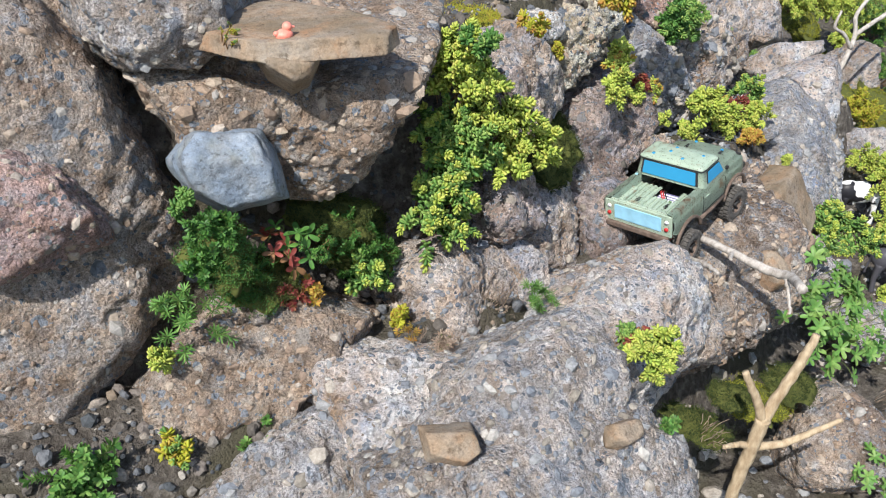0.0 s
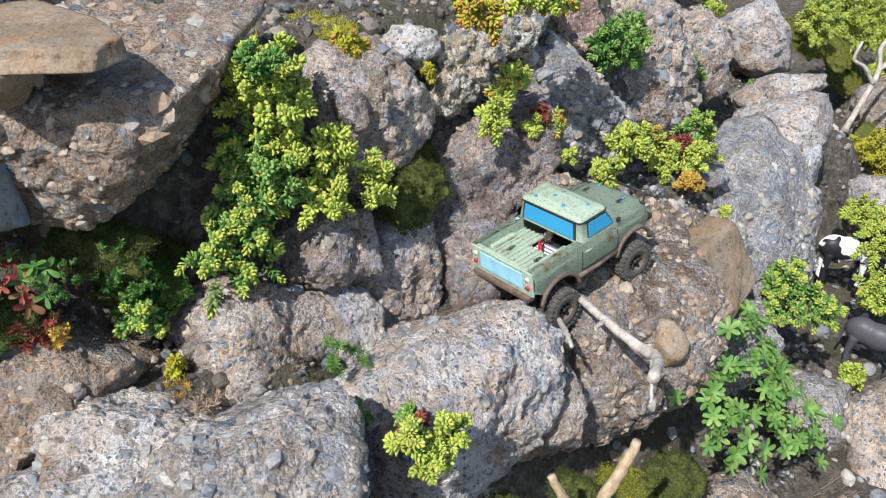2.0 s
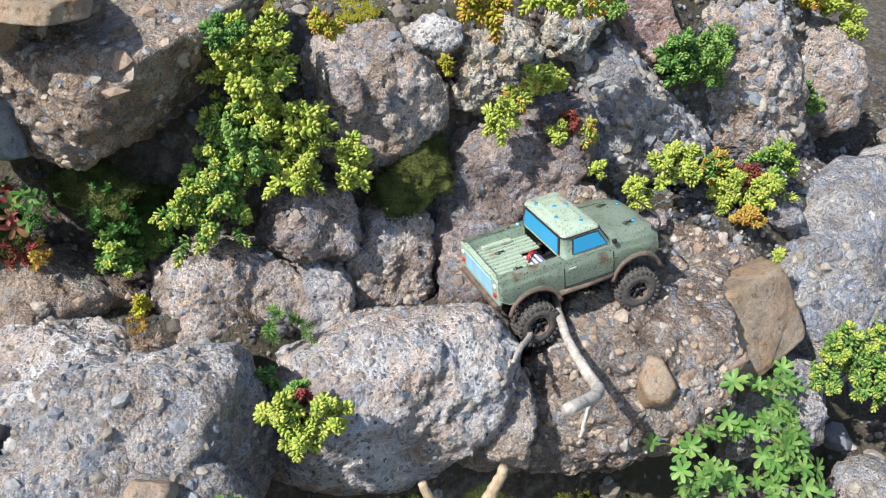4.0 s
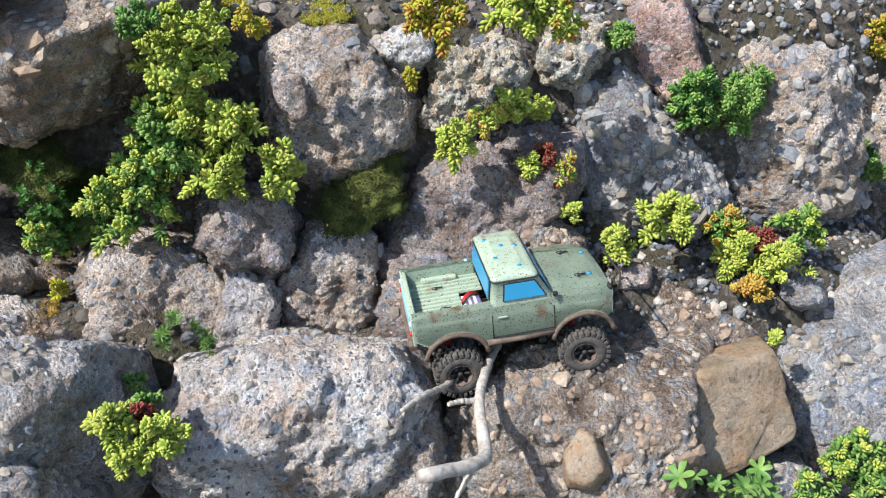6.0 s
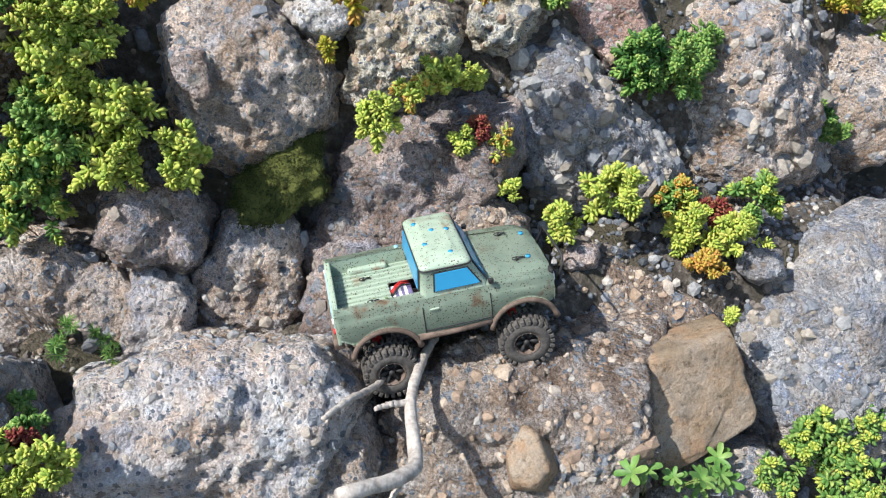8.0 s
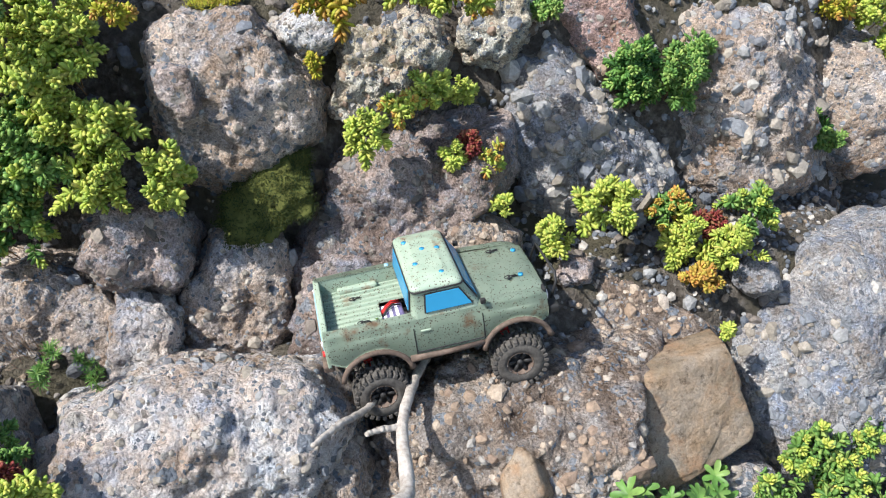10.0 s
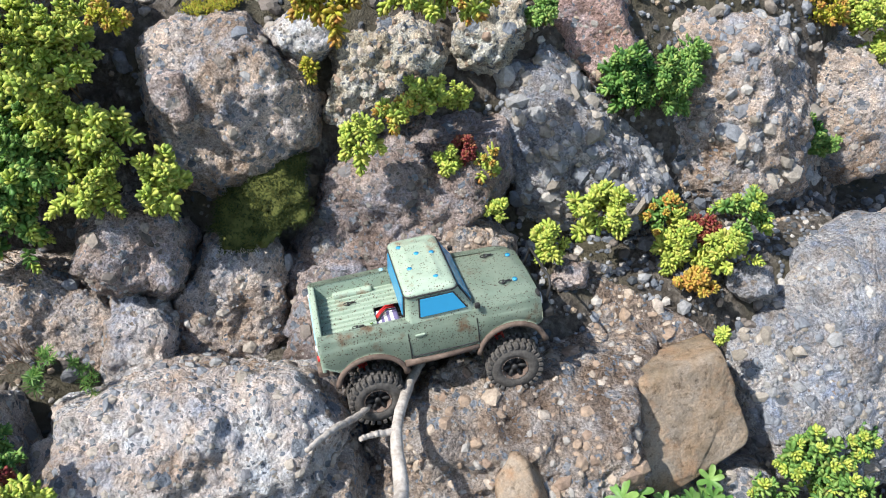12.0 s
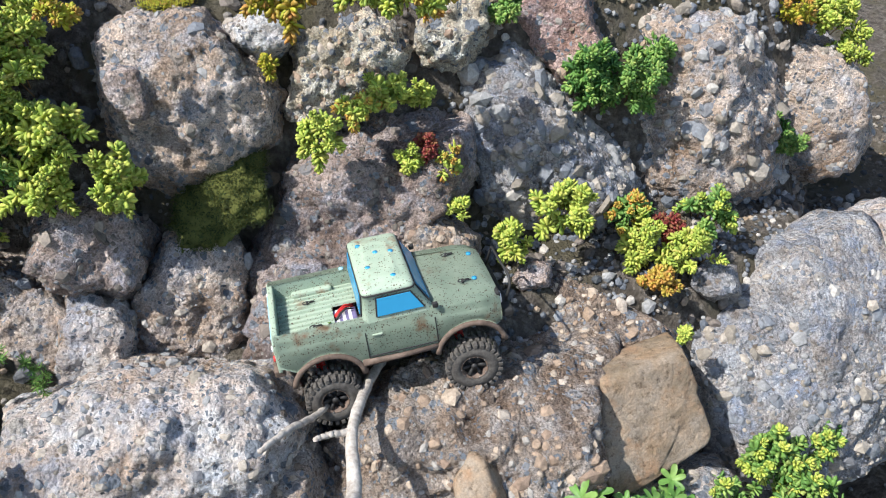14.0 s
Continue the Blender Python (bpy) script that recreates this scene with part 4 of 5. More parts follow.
    # battery and leads in the bed opening
    bm = bmesh.new()
    box(bm, -0.060, -0.030, -0.021, 0.008, 0.056, 0.0685, 0.002)
    bat = part("battery", bm, PURPLE, t, "purple and white battery pack")
    for i in range(3):
        bm = bmesh.new()
        box(bm, -0.050 + 0.006 * i, -0.047 + 0.006 * i, -0.0205, 0.006, 0.0686, 0.0689)
        part("wrap_stripe", bm, WHITE, bat, "white stripe on the battery wrap")
    for i, (ma, yy) in enumerate(((RED, 0.004), (RED, 0.0005), (BLACK, -0.003))):
        bm = bmesh.new()
        tube(bm, [(-0.051, yy - 0.008, 0.069), (-0.046, yy - 0.004, 0.0725), (-0.040, yy + 0.001, 0.0735), (-0.032, yy + 0.003, 0.071)], 0.0009, 6)
        part("battery_lead", bm, ma, bat, "thin battery lead", True)
    # chassis, axles, shocks
    bm = bmesh.new()
    for s in (-1, 1):
        box(bm, -0.098, 0.098, s * 0.016 - 0.002, s * 0.016 + 0.002, 0.044, 0.056, 0.001)
    box(bm, -0.03, 0.03, -0.020, 0.020, 0.040, 0.050, 0.002)
    part("chassis_rail", bm, BLACK, t, "black chassis rails")
    for a in (-AXLE, AXLE):
        bm = bmesh.new()
        rod(bm, (a, -0.047, HUB), (a, 0.047, HUB), 0.0042)
        bmesh.ops.create_uvsphere(bm, u_segments=14, v_segments=8, radius=0.0095, matrix=Matrix.Translation((a, 0.006, HUB)))
        part("axle", bm, BLACK, t, smooth=True)
        for s in (-1, 1):
            bm = bmesh.new()
            rod(bm, (a - 0.004, s * 0.030, HUB + 0.004), (a - 0.009, s * 0.026, 0.062), 0.0022)
            tube(bm, [(a - 0.004 - 0.005 * k / 60 + 0.0042 * math.cos(k * 0.75), s * (0.030 - 0.004 * k / 60) + 0.0042 * math.sin(k * 0.75), HUB + 0.008 + 0.022 * k / 60) for k in range(61)], 0.0007, 5)
            part("shock_absorber", bm, RED, t, "red coil-over shock absorber", True)
    # wheels
    tyre = bmesh.new()
    R, B = 0.0262, 0.0105
    lathe(tyre, [(0.0125, -B), (0.0165, -B - 0.0012), (R - 0.004, -B - 0.0005), (R - 0.0018, -B + 0.002), (R - 0.0012, 0), (R - 0.0018, B - 0.002), (R - 0.004, B + 0.0005), (0.0165, B + 0.0012), (0.0125, B), (0.0118, 0)], 48)
    tread = bmesh.new()
    for k in range(26):
        a = 2 * math.pi * k / 26
        for j, (y0, y1) in enumerate(((-B - 0.0012, -B * 0.42), (-B * 0.36, B * 0.36), (B * 0.42, B + 0.0012))):
            b2 = bmesh.new()
            box(b2, R - 0.0035, R + 0.0009, y0, y1, -0.0019, 0.0019, 0.0005, 1)
            bmesh.ops.rotate(b2, verts=b2.verts, cent=(0, 0, 0), matrix=Matrix.Rotation(a + (0.12 if j == 1 else 0), 3, "Y"))
            me = bpy.data.meshes.new("lug")
            b2.to_mesh(me)
            b2.free()
            tread.from_mesh(me)
            bpy.data.meshes.remove(me)
    first = None
    for x in (-AXLE, AXLE):
        for s in (-1, 1):
            hub = Matrix.Translation((x, s * 0.0505, HUB)) @ Matrix.Rotation(radians(-6 if x > 0 else 0), 4, "Z") @ Matrix.Rotation(0 if s < 0 else math.pi, 4, "Z")
            if first is None:
                tm = part("wheel", tyre, RUBBER, t, "muddy black knobbly tyre on a black rim", True)
                tm.matrix_local = hub
                first = tm
                tagged(part("tread", tread, RUBBER, tm), "chunky rubber tread lugs", kind="stuff")
                bm = bmesh.new()
                lathe(bm, [(0.0128, -B - 0.0004), (0.0128, -B + 0.0012), (0.0112, -B + 0.002), (0.0105, B), (0.0122, B), (0.0122, -B)], 40)
                part("rim", bm, FLARE, tm, "dusty brown beadlock rim", True)
                bm = bmesh.new()
                rod(bm, (0, -B + 0.006, 0), (0, B - 0.001, 0), 0.0115, seg=32)
                rod(bm, (0, -B + 0.001, 0), (0, -B + 0.007, 0), 0.0032, seg=6)
                for k in range(6):
                    q = Matrix.Rotation(2 * math.pi * k / 6, 3, "Y")
                    rod(bm, q @ Vector((0.003, -B + 0.005, 0)), q @ Vector((0.0112, -B + 0.003, 0)), 0.0016, 0.0022, 8)
                part("spokes", bm, BLACK, tm, "six-spoke wheel centre", True)
                bm = bmesh.new()
                for k in range(10):
                    a = 2 * math.pi * k / 10
                    rod(bm, (0.0124 * math.cos(a), -B - 0.0006, 0.0124 * math.sin(a)), (0.0124 * math.cos(a), -B + 0.001, 0.0124 * math.sin(a)), 0.0006, seg=6)
                part("rim_screws", bm, STEEL, tm, "small steel rim screws", True)
            else:
                c = copy_thing(first, hub)
                c.parent = t
                c.matrix_local = hub


build_truck()


# ---- loose rubble and gravel ----
def on_ground(n, x0, x1, y0, y1, seed, keep=None):
    rng = np.random.default_rng(seed)
    x, y = rng.uniform(x0, x1, n), rng.uniform(y0, y1, n)
    z = ground_height(x, y)
    e = 0.004
    nx, ny = (ground_height(x + e, y) - z) / e, (ground_height(x, y + e) - z) / e
    nrm = unit(np.stack([-nx, -ny, np.ones(n)], -1).clip(-2.5, 2.5))
    p = np.stack([x, y, z], -1)
    if keep is not None:
        k = keep(x, y, z)
        p, nrm = p[k], nrm[k]
    return p, nrm


def strew():
    rng = np.random.default_rng(11)
    p, n = on_ground(1300, -0.15, 1.5, 0.55, 1.15, 5, lambda x, y, z: z > 0.6)
    rubble("rubble", p, n, rng.uniform(0.004, 0.011, len(p)), AGG["dark"], "small dark rubble stones filling gaps of the wall", 2, 0.8, 0.3, 6)
    p, n = on_ground(14000, -0.1, 1.75, 0.45, 1.6, 8, lambda x, y, z: z > 0.5)
    rubble("gravel", p, n, np.clip(rng.lognormal(math.log(0.0032), 0.4, len(p)), 0.0018, 0.008), AGG["gravel"], "dark blue-grey crushed gravel on the ledges", 1, 0.8, 0.25, 9)
    p, n = on_ground(2600, 0.86, 1.55, 0.70, 1.15, 21, lambda x, y, z: z > 0.62)
    rubble("ledge_gravel", p, n, np.clip(rng.lognormal(math.log(0.0038), 0.4, len(p)), 0.002, 0.010), AGG["ledge"], "blue-grey crushed gravel lying on the ledge", 1, 0.8, 0.2, 23)
    p, n = on_ground(2500, 0.75, 2.4, 0.3, 1.5, 12, lambda x, y, z: z < 0.66)
    rubble("garden_gravel", p, n, np.clip(rng.lognormal(math.log(0.0055), 0.55, len(p)), 0.003, 0.028), AGG["cool"], "loose grey stones on the low garden ground", 2, 0.75, 0.3, 13)


strew()


# ---- plants ----
def leaf_shape(kind):
    """A leaf along +x, one long: plump, or thin and folded."""
    if kind == "plump":
        rings = ((0.0, 0.07, 0.07), (0.40, 0.20, 0.13), (0.76, 0.245, 0.13))
        v = [(x, w * math.cos(a), 0.04 + h * math.sin(a)) for x, w, h in rings for a in (0, math.pi / 2, math.pi, 1.5 * math.pi)] + [(1.0, 0, 0.10)]
        f = [(4 * i + k, 4 * i + (k + 1) % 4, 4 * i + 4 + (k + 1) % 4, 4 * i + 4 + k) for i in (0, 1) for k in range(4)]
        f = [t for a, b, c, d in f for t in ((a, b, c), (a, c, d))] + [(8 + k, 8 + (k + 1) % 4, 12) for k in range(4)]
    else:
        w = 0.20 if kind == "oblong" else 0.07
        xs = ((0.0, 0.02), (0.3, w * 0.75), (0.65, w), (0.88, w * 0.7), (1.0, 0.0))
        v, f = [], []
        for x, ww in xs:
            dz = -0.22 * x * x + 0.10 * x
            v += [(x, -ww, dz + 0.35 * ww), (x, 0, dz), (x, ww, dz + 0.35 * ww)]
        for i in range(len(xs) - 1):
            for k in (0, 1):
                a = 3 * i + k
                f += [(a, a + 1, a + 4), (a, a + 4, a + 3)]
    return np.array(v), np.array(f)


LEAVES = {k: leaf_shape(k) for k in ("plump", "oblong", "needle")}


def leaves_mesh(name, kind, at, along, up, size, mat, parent, label=""):
    v, f = LEAVES[kind]
    along = unit(along)
    side = unit(np.cross(up, along))
    nrm = np.cross(along, side)
    p = v[None] * size[:, None, None]
    p = at[:, None] + p[..., 0:1] * along[:, None] + p[..., 1:2] * side[:, None] + p[..., 2:3] * nrm[:, None]
    ob = mesh_ob(name, p.reshape(-1, 3), (f[None] + (np.arange(len(at)) * len(v))[:, None, None]).reshape(-1, 3), mat, parent)
    return tagged(ob, label, kind="" if name == "leaf" else "stuff")


def stems_mesh(lines, radius, mat, parent, name="stalk"):
    """Thin three-sided stems along point rows (count, points, 3)."""
    m, k, _ = lines.shape
    ang = 2 * math.pi * np.arange(3) / 3
    off = np.stack([np.cos(ang), np.sin(ang), np.zeros(3)], -1) * radius
    v = (lines[:, :, None] + off).reshape(-1, 3)
    i = np.arange(m)[:, None, None] * k * 3 + np.arange(k - 1)[None, :, None] * 3 + np.arange(3)[None, None]
    j = np.arange(m)[:, None, None] * k * 3 + np.arange(k - 1)[None, :, None] * 3 + (np.arange(3)[None, None] + 1) % 3
    return tagged(mesh_ob(name, v, np.stack([i, j, j + 3, i + 3], -1).reshape(-1, 4), mat, parent), kind="stuff")


STEM = plain_mat("reddish_stem", (0.22, 0.13, 0.06), 0.7)
GREEN_STEM = plain_mat("green_stem", (0.13, 0.17, 0.05), 0.7)


def shoots(rng, n, radius, facing, height, droop):
    """Curved shoot lines from a base out to a dome; 5 points each."""
    f = unit(np.array(facing, float))
    a, b = frames_of(f[None], rng)
    q = rng.uniform(0, 2 * math.pi, n)
    rr = np.sqrt(rng.uniform(0, 1, n))
    flat = (np.cos(q) * rr)[:, None] * a + (np.sin(q) * rr)[:, None] * b
    root = flat * radius * 0.55
    rise = height * (0.45 + 0.75 * np.sqrt(np.clip(1 - rr ** 2, 0, 1))) * rng.uniform(0.45, 1.45, n)
    tip = flat * radius * rng.uniform(0.6, 1.3, (n, 1)) + f * rise[:, None]
    t = np.linspace(0, 1, 5)[None, :, None]
    line = root[:, None] * (1 - t) + tip[:, None] * t
    line = line + f * (height * 0.25 * np.sin(t * math.pi)) + np.array([0, 0, -1.0]) * droop * radius * t ** 2 * rr[:, None, None]
    return line + 0.0012 * rng.normal(size=line.shape)


def sedum(place, radius, facing=(0, -0.6, 0.8), mat="lime", tip="", stems=0, leaf=0.0098, label="lime-green stonecrop clump with plump leaves", seed=0):
    rng = np.random.default_rng(seed or int(abs(place[0] * 9173 + place[1] * 3571 + place[2] * 131) * 100) % 99991)
    leaf *= min(1.0, 0.55 + radius / 0.07)
    ob = thing("sedum", label, "plant", Matrix.Translation(place), "stonecrop on the wall")
    n = stems or max(6, int(1250 * radius ** 1.15))
    lines = shoots(rng, n, radius, facing, radius * 0.95 + 0.008, 0.2)
    stems_mesh(lines, 0.0008, STEM, ob)
    per = 28
    t = 1 - 0.72 * np.linspace(1, 0, per) ** 1.15
    k = (t * 3.999).astype(int)
    fr = (t * 4 - k)[None, :, None]
    base = lines[:, k] * (1 - fr) + lines[:, k + 1] * fr
    axis = unit(lines[:, k + 1] - lines[:, k])
    turn = (np.arange(per) * 2.4)[None] + rng.uniform(0, 6.28, (n, 1))
    u = unit(np.cross(axis, np.array([0.31, 0.77, 0.55])))
    w = np.cross(axis, u)
    out = u * np.cos(turn)[..., None] + w * np.sin(turn)[..., None]
    lift = 0.35 + 1.1 * t[None, :, None] ** 4
    along = (out + axis * lift).reshape(-1, 3)
    size = (leaf * rng.uniform(0.75, 1.2, (n, 1)) * (0.62 + 0.5 * np.sin(t * math.pi * 0.86))[None] * rng.uniform(0.85, 1.1, (n, per))).reshape(-1)
    up = axis.reshape(-1, 3)
    at = base.reshape(-1, 3)
    late = np.broadcast_to(t[None] > 0.78, (n, per)).reshape(-1) if tip else np.zeros(n * per, bool)
    leaves_mesh("foliage", "plump", at[~late], along[~late], up[~late], size[~late], LEAF[mat], ob)
    if tip:
        leaves_mesh("tip_foliage", "plump", at[late], along[late], up[late], size[late], LEAF[tip], ob)
    return ob


def moss(place, radius, facing=(0, -0.6, 0.8), mat="moss", label="dark green moss cushion between stones", squash=0.10, seed=0):
    rng = np.random.default_rng(seed or int(abs(place[0] * 7873 + place[1] * 2671 + place[2] * 733) * 100) % 99991)
    ob = thing("moss", label, "moss", Matrix.Translation(place))
    v, f = ball(4)
    fc = unit(np.array(facing, float))
    a, b = frames_of(fc[None], rng)
    h = 1 + 0.45 * fbm(v * 2.2 + rng.uniform(0, 40, 3), 4)
    p = v * h[:, None] * radius
    p = p[:, :1] * a + p[:, 1:2] * b * 0.8 + p[:, 2:3] * fc * squash
    mesh_ob("cushion", p * 0.97, f, LEAF["moss"], ob)
    m = int(min(14000, 5500000 * radius ** 2 + 800))
    pick = rng.choice(len(v), m)
    keep = p[pick] @ fc > -0.1 * radius * squash
    at = p[pick][keep] * rng.uniform(0.97, 1.01, (keep.sum(), 1)) + 0.0022 * rng.normal(size=(keep.sum(), 3))
    along = fc + 0.8 * rng.normal(size=at.shape)
    leaves_mesh("fronds", "plump", at, along, rng.normal(size=at.shape), rng.uniform(0.0015, 0.0032, len(at)), LEAF[mat], ob)
    return ob


def herb(place, radius, facing=(0, -0.6, 0.8), n=14, mat="herb", kind="needle", leaf=0.010, per=34, label="feathery green herb growing from the crack", seed=0):
    rng = np.random.default_rng(seed or int(abs(place[0] * 5113 + place[1] * 6151 + place[2] * 311) * 100) % 99991)
    ob = thing("herb", label, "plant", Matrix.Translation(place))
    lines = shoots(rng, n, radius, facing, radius * 0.7, 0.15)
    stems_mesh(lines, 0.0007, GREEN_STEM, ob)
    t = np.linspace(0.15, 1.0, per)
    k = (t * 3.999).astype(int)
    fr = (t * 4 - k)[None, :, None]
    at = (lines[:, k] * (1 - fr) + lines[:, k + 1] * fr).reshape(-1, 3)
    axis = unit(lines[:, k + 1] - lines[:, k])
    turn = (np.arange(per) * 2.4)[None] + rng.uniform(0, 6.28, (n, 1))
    u = unit(np.cross(axis, np.array([0.31, 0.77, 0.55])))
    out = u * np.cos(turn)[..., None] + np.cross(axis, u) * np.sin(turn)[..., None]
    along = (out + 0.7 * axis).reshape(-1, 3)
    leaves_mesh("foliage", kind, at, along, axis.reshape(-1, 3), leaf * rng.uniform(0.7, 1.2, len(at)), LEAF[mat], ob)
    return ob


def palmate(place, radius, facing=(0, -0.6, 0.8), n=16, leaf=0.016, mat="herb", fingers=6, label="cinquefoil plant with palmate green leaves", seed=0):
    """A plant of long stalks, each with a hand of oblong leaflets; every leaf is a part of its own."""
    rng = np.random.default_rng(seed or int(abs(place[0] * 4217 + place[1] * 877 + place[2] * 1931) * 100) % 99991)
    ob = thing("leafy_plant", label, "plant", Matrix.Translation(place))
    lines = shoots(rng, n, radius, facing, radius * 0.75, 0.35)
    stems_mesh(lines, 0.0009, GREEN_STEM, ob)
    for i in range(n):
        for j in ((4, 2) if i % 2 else (4,)):
            tip = lines[i, j]
            ax = unit(lines[i, j] - lines[i, j - 1]) + np.array([0, -0.25, 0.55]) + 0.25 * rng.normal(size=3)
            nrm = unit(ax + np.array([0, -0.5, 0.9]))
            u, w = frames_of(nrm[None], rng)
            q = np.linspace(0, 2 * math.pi, fingers, endpoint=False) + rng.uniform(0, 1)
            along = np.cos(q)[:, None] * u + np.sin(q)[:, None] * w + 0.35 * nrm
            at = np.repeat(tip[None], fingers, 0)
            leaves_mesh("leaf", "oblong", at, along, np.repeat(nrm[None], fingers, 0), leaf * rng.uniform(0.75, 1.15) * rng.uniform(0.85, 1.1, fingers), LEAF[mat], ob)
    return ob


def dry_grass(place, radius, n=16, facing=(0, -0.5, 0.85), label="tuft of dry straw grass in the gravel", seed=5):
    rng = np.random.default_rng(seed)
    ob = thing("dry_grass", label, "grass", Matrix.Translation(place))
    lines = shoots(rng, n, radius, facing, radius * 1.1, 0.1)
    stems_mesh(lines, 0.0005, LEAF["straw"], ob, "blades")
    return ob


sedum((0.498, 0.764, 0.958), 0.051, mat="lime", tip="lime")
sedum((0.474, 0.770, 0.907), 0.040, mat="green", tip="lime", label="green stonecrop clump hanging over the stones")
sedum((0.528, 0.748, 0.917), 0.043, mat="lime")
sedum((0.441, 0.736, 0.822), 0.054, mat="green", tip="lime", label="green stonecrop clump hanging over the stones")
sedum((0.533, 0.732, 0.876), 0.033, mat="lime")
sedum((0.598, 0.741, 0.867), 0.032, mat="lime", tip="lime")
sedum((0.503, 0.783, 0.986), 0.038, mat="lime", tip="lime")
sedum((0.487, 0.748, 0.893), 0.050, mat="green", label="green stonecrop clump hanging over the stones")
sedum((0.458, 0.742, 0.872), 0.040, mat="green", tip="lime", label="green stonecrop clump hanging over the stones")
sedum((0.773, 0.801, 0.904), 0.024, mat="lime")
sedum((0.805, 0.827, 0.921), 0.019, mat="lime", tip="orange")
sedum((0.830, 0.859, 0.922), 0.023, mat="lime")
sedum((0.864, 0.882, 0.912), 0.015, mat="lime")
sedum((0.872, 0.849, 0.872), 0.015, mat="red", label="small red stonecrop rosettes")
sedum((0.856, 0.836, 0.863), 0.015, mat="lime")
sedum((0.893, 0.844, 0.862), 0.016, mat="lime", tip="orange")
sedum((1.095, 0.990, 0.891), 0.042, mat="green", label="green stonecrop between concrete blocks")
sedum((1.116, 1.017, 0.912), 0.031, mat="green", label="green stonecrop between concrete blocks")
sedum((1.054, 0.966, 0.891), 0.027, mat="deep", tip="green", label="deep green stonecrop between blocks")
sedum((0.909, 0.825, 0.817), 0.013, mat="lime")
sedum((1.015, 0.844, 0.802), 0.034, mat="lime", tip="lime")
sedum((0.966, 0.824, 0.784), 0.022, mat="lime")
sedum((1.105, 0.903, 0.772), 0.027, mat="green", tip="orange")
sedum((1.187, 0.895, 0.783), 0.028, mat="green", tip="lime")
sedum((1.121, 0.874, 0.747), 0.033, mat="lime")
sedum((1.163, 0.852, 0.756), 0.029, mat="lime")
sedum((1.131, 0.827, 0.727), 0.022, mat="orange", label="orange and yellow stonecrop on the gravel ledge")
sedum((1.140, 0.877, 0.770), 0.020, mat="red", label="thin red stonecrop shoots on gravel")
sedum((1.143, 0.754, 0.722), 0.007, mat="lime")
sedum((0.743, 0.802, 1.035), 0.032, mat="yellow", tip="orange")
sedum((0.828, 0.819, 1.035), 0.036, mat="lime")
sedum((0.865, 0.817, 1.035), 0.025, mat="lime", tip="orange")
sedum((0.949, 0.970, 0.979), 0.020, mat="green")
sedum((0.713, 0.851, 0.952), 0.009, mat="yellow")
sedum((0.482, 0.707, 1.035), 0.018, mat="deep", tip="green", label="deep green stonecrop on the wall top")
sedum((0.577, 0.740, 1.035), 0.017, mat="yellow", tip="orange")
sedum((1.319, 1.162, 0.941), 0.037, mat="yellow", tip="orange")
sedum((1.389, 1.178, 0.924), 0.034, mat="lime")
sedum((1.417, 1.160, 0.892), 0.026, mat="lime")
sedum((1.301, 1.067, 0.818), 0.025, mat="deep", tip="green", label="deep green stonecrop in the gap")
sedum((1.340, 1.084, 0.788), 0.021, mat="green")
sedum((0.522, 0.466, 0.769), 0.019, mat="lime")
sedum((0.538, 0.486, 0.759), 0.016, mat="red", label="red and yellow stonecrop rosettes")
sedum((0.564, 0.477, 0.752), 0.022, mat="lime", tip="lime")
sedum((0.542, 0.453, 0.747), 0.017, mat="lime")
sedum((0.537, 0.498, 0.759), 0.014, mat="green")
sedum((0.505, 0.540, 0.745), 0.011, mat="green")
sedum((1.258, 0.727, 0.569), 0.041, mat="green", tip="lime")
sedum((1.321, 0.770, 0.559), 0.033, mat="green", tip="lime")
sedum((1.196, 0.673, 0.576), 0.022, mat="green", tip="lime")
sedum((0.797, 0.691, 0.745), 0.019, mat="green", leaf=0.0035)
sedum((0.769, 0.667, 0.751), 0.011, mat="deep", leaf=0.003)
sedum((0.478, 0.775, 1.000), 0.024, mat="lime")
sedum((1.288, 0.681, 0.556), 0.040, mat="green", tip="lime")
sedum((1.636, 0.840, 0.513), 0.063, mat="lime")
sedum((1.368, 0.638, 0.426), 0.025, mat="lime")
sedum((1.566, 0.755, 0.458), 0.049, mat="lime")
sedum((1.653, 1.218, 0.667), 0.039, mat="green")
sedum((0.146, 0.696, 0.943), 0.013, mat="herb")
sedum((0.094, 0.678, 0.796), 0.012, mat="lime")
sedum((0.335, 0.714, 0.784), 0.026, mat="green", tip="lime")
sedum((0.278, 0.698, 0.856), 0.027, mat="deep", leaf=0.004)
sedum((0.084, 0.634, 0.716), 0.019, mat="yellow", tip="green")
sedum((0.360, 0.680, 0.740), 0.013, mat="yellow")
sedum((1.052, 0.966, 0.916), 0.032, mat="deep", tip="green")
sedum((1.996, 1.417, 0.750), 0.044, mat="green")
sedum((2.359, 1.566, 0.657), 0.092, mat="lime")
sedum((2.759, 1.634, 0.462), 0.085, mat="deep", tip="green")
sedum((0.217, 0.717, 1.081), 0.012, mat="yellow", tip="green", leaf=0.003)
moss((0.669, 0.789, 0.837), 0.044)
moss((0.688, 0.805, 0.861), 0.033)
moss((0.649, 0.777, 0.818), 0.027)
moss((0.352, 0.760, 0.815), 0.047)
moss((0.172, 0.690, 0.888), 0.038, mat="deep", label="low creeping green ground cover")
moss((0.202, 0.704, 0.837), 0.032, mat="deep", label="low creeping green ground cover")
moss((0.313, 0.740, 0.866), 0.043)
moss((0.358, 0.740, 0.810), 0.036, mat="deep", label="low creeping green ground cover")
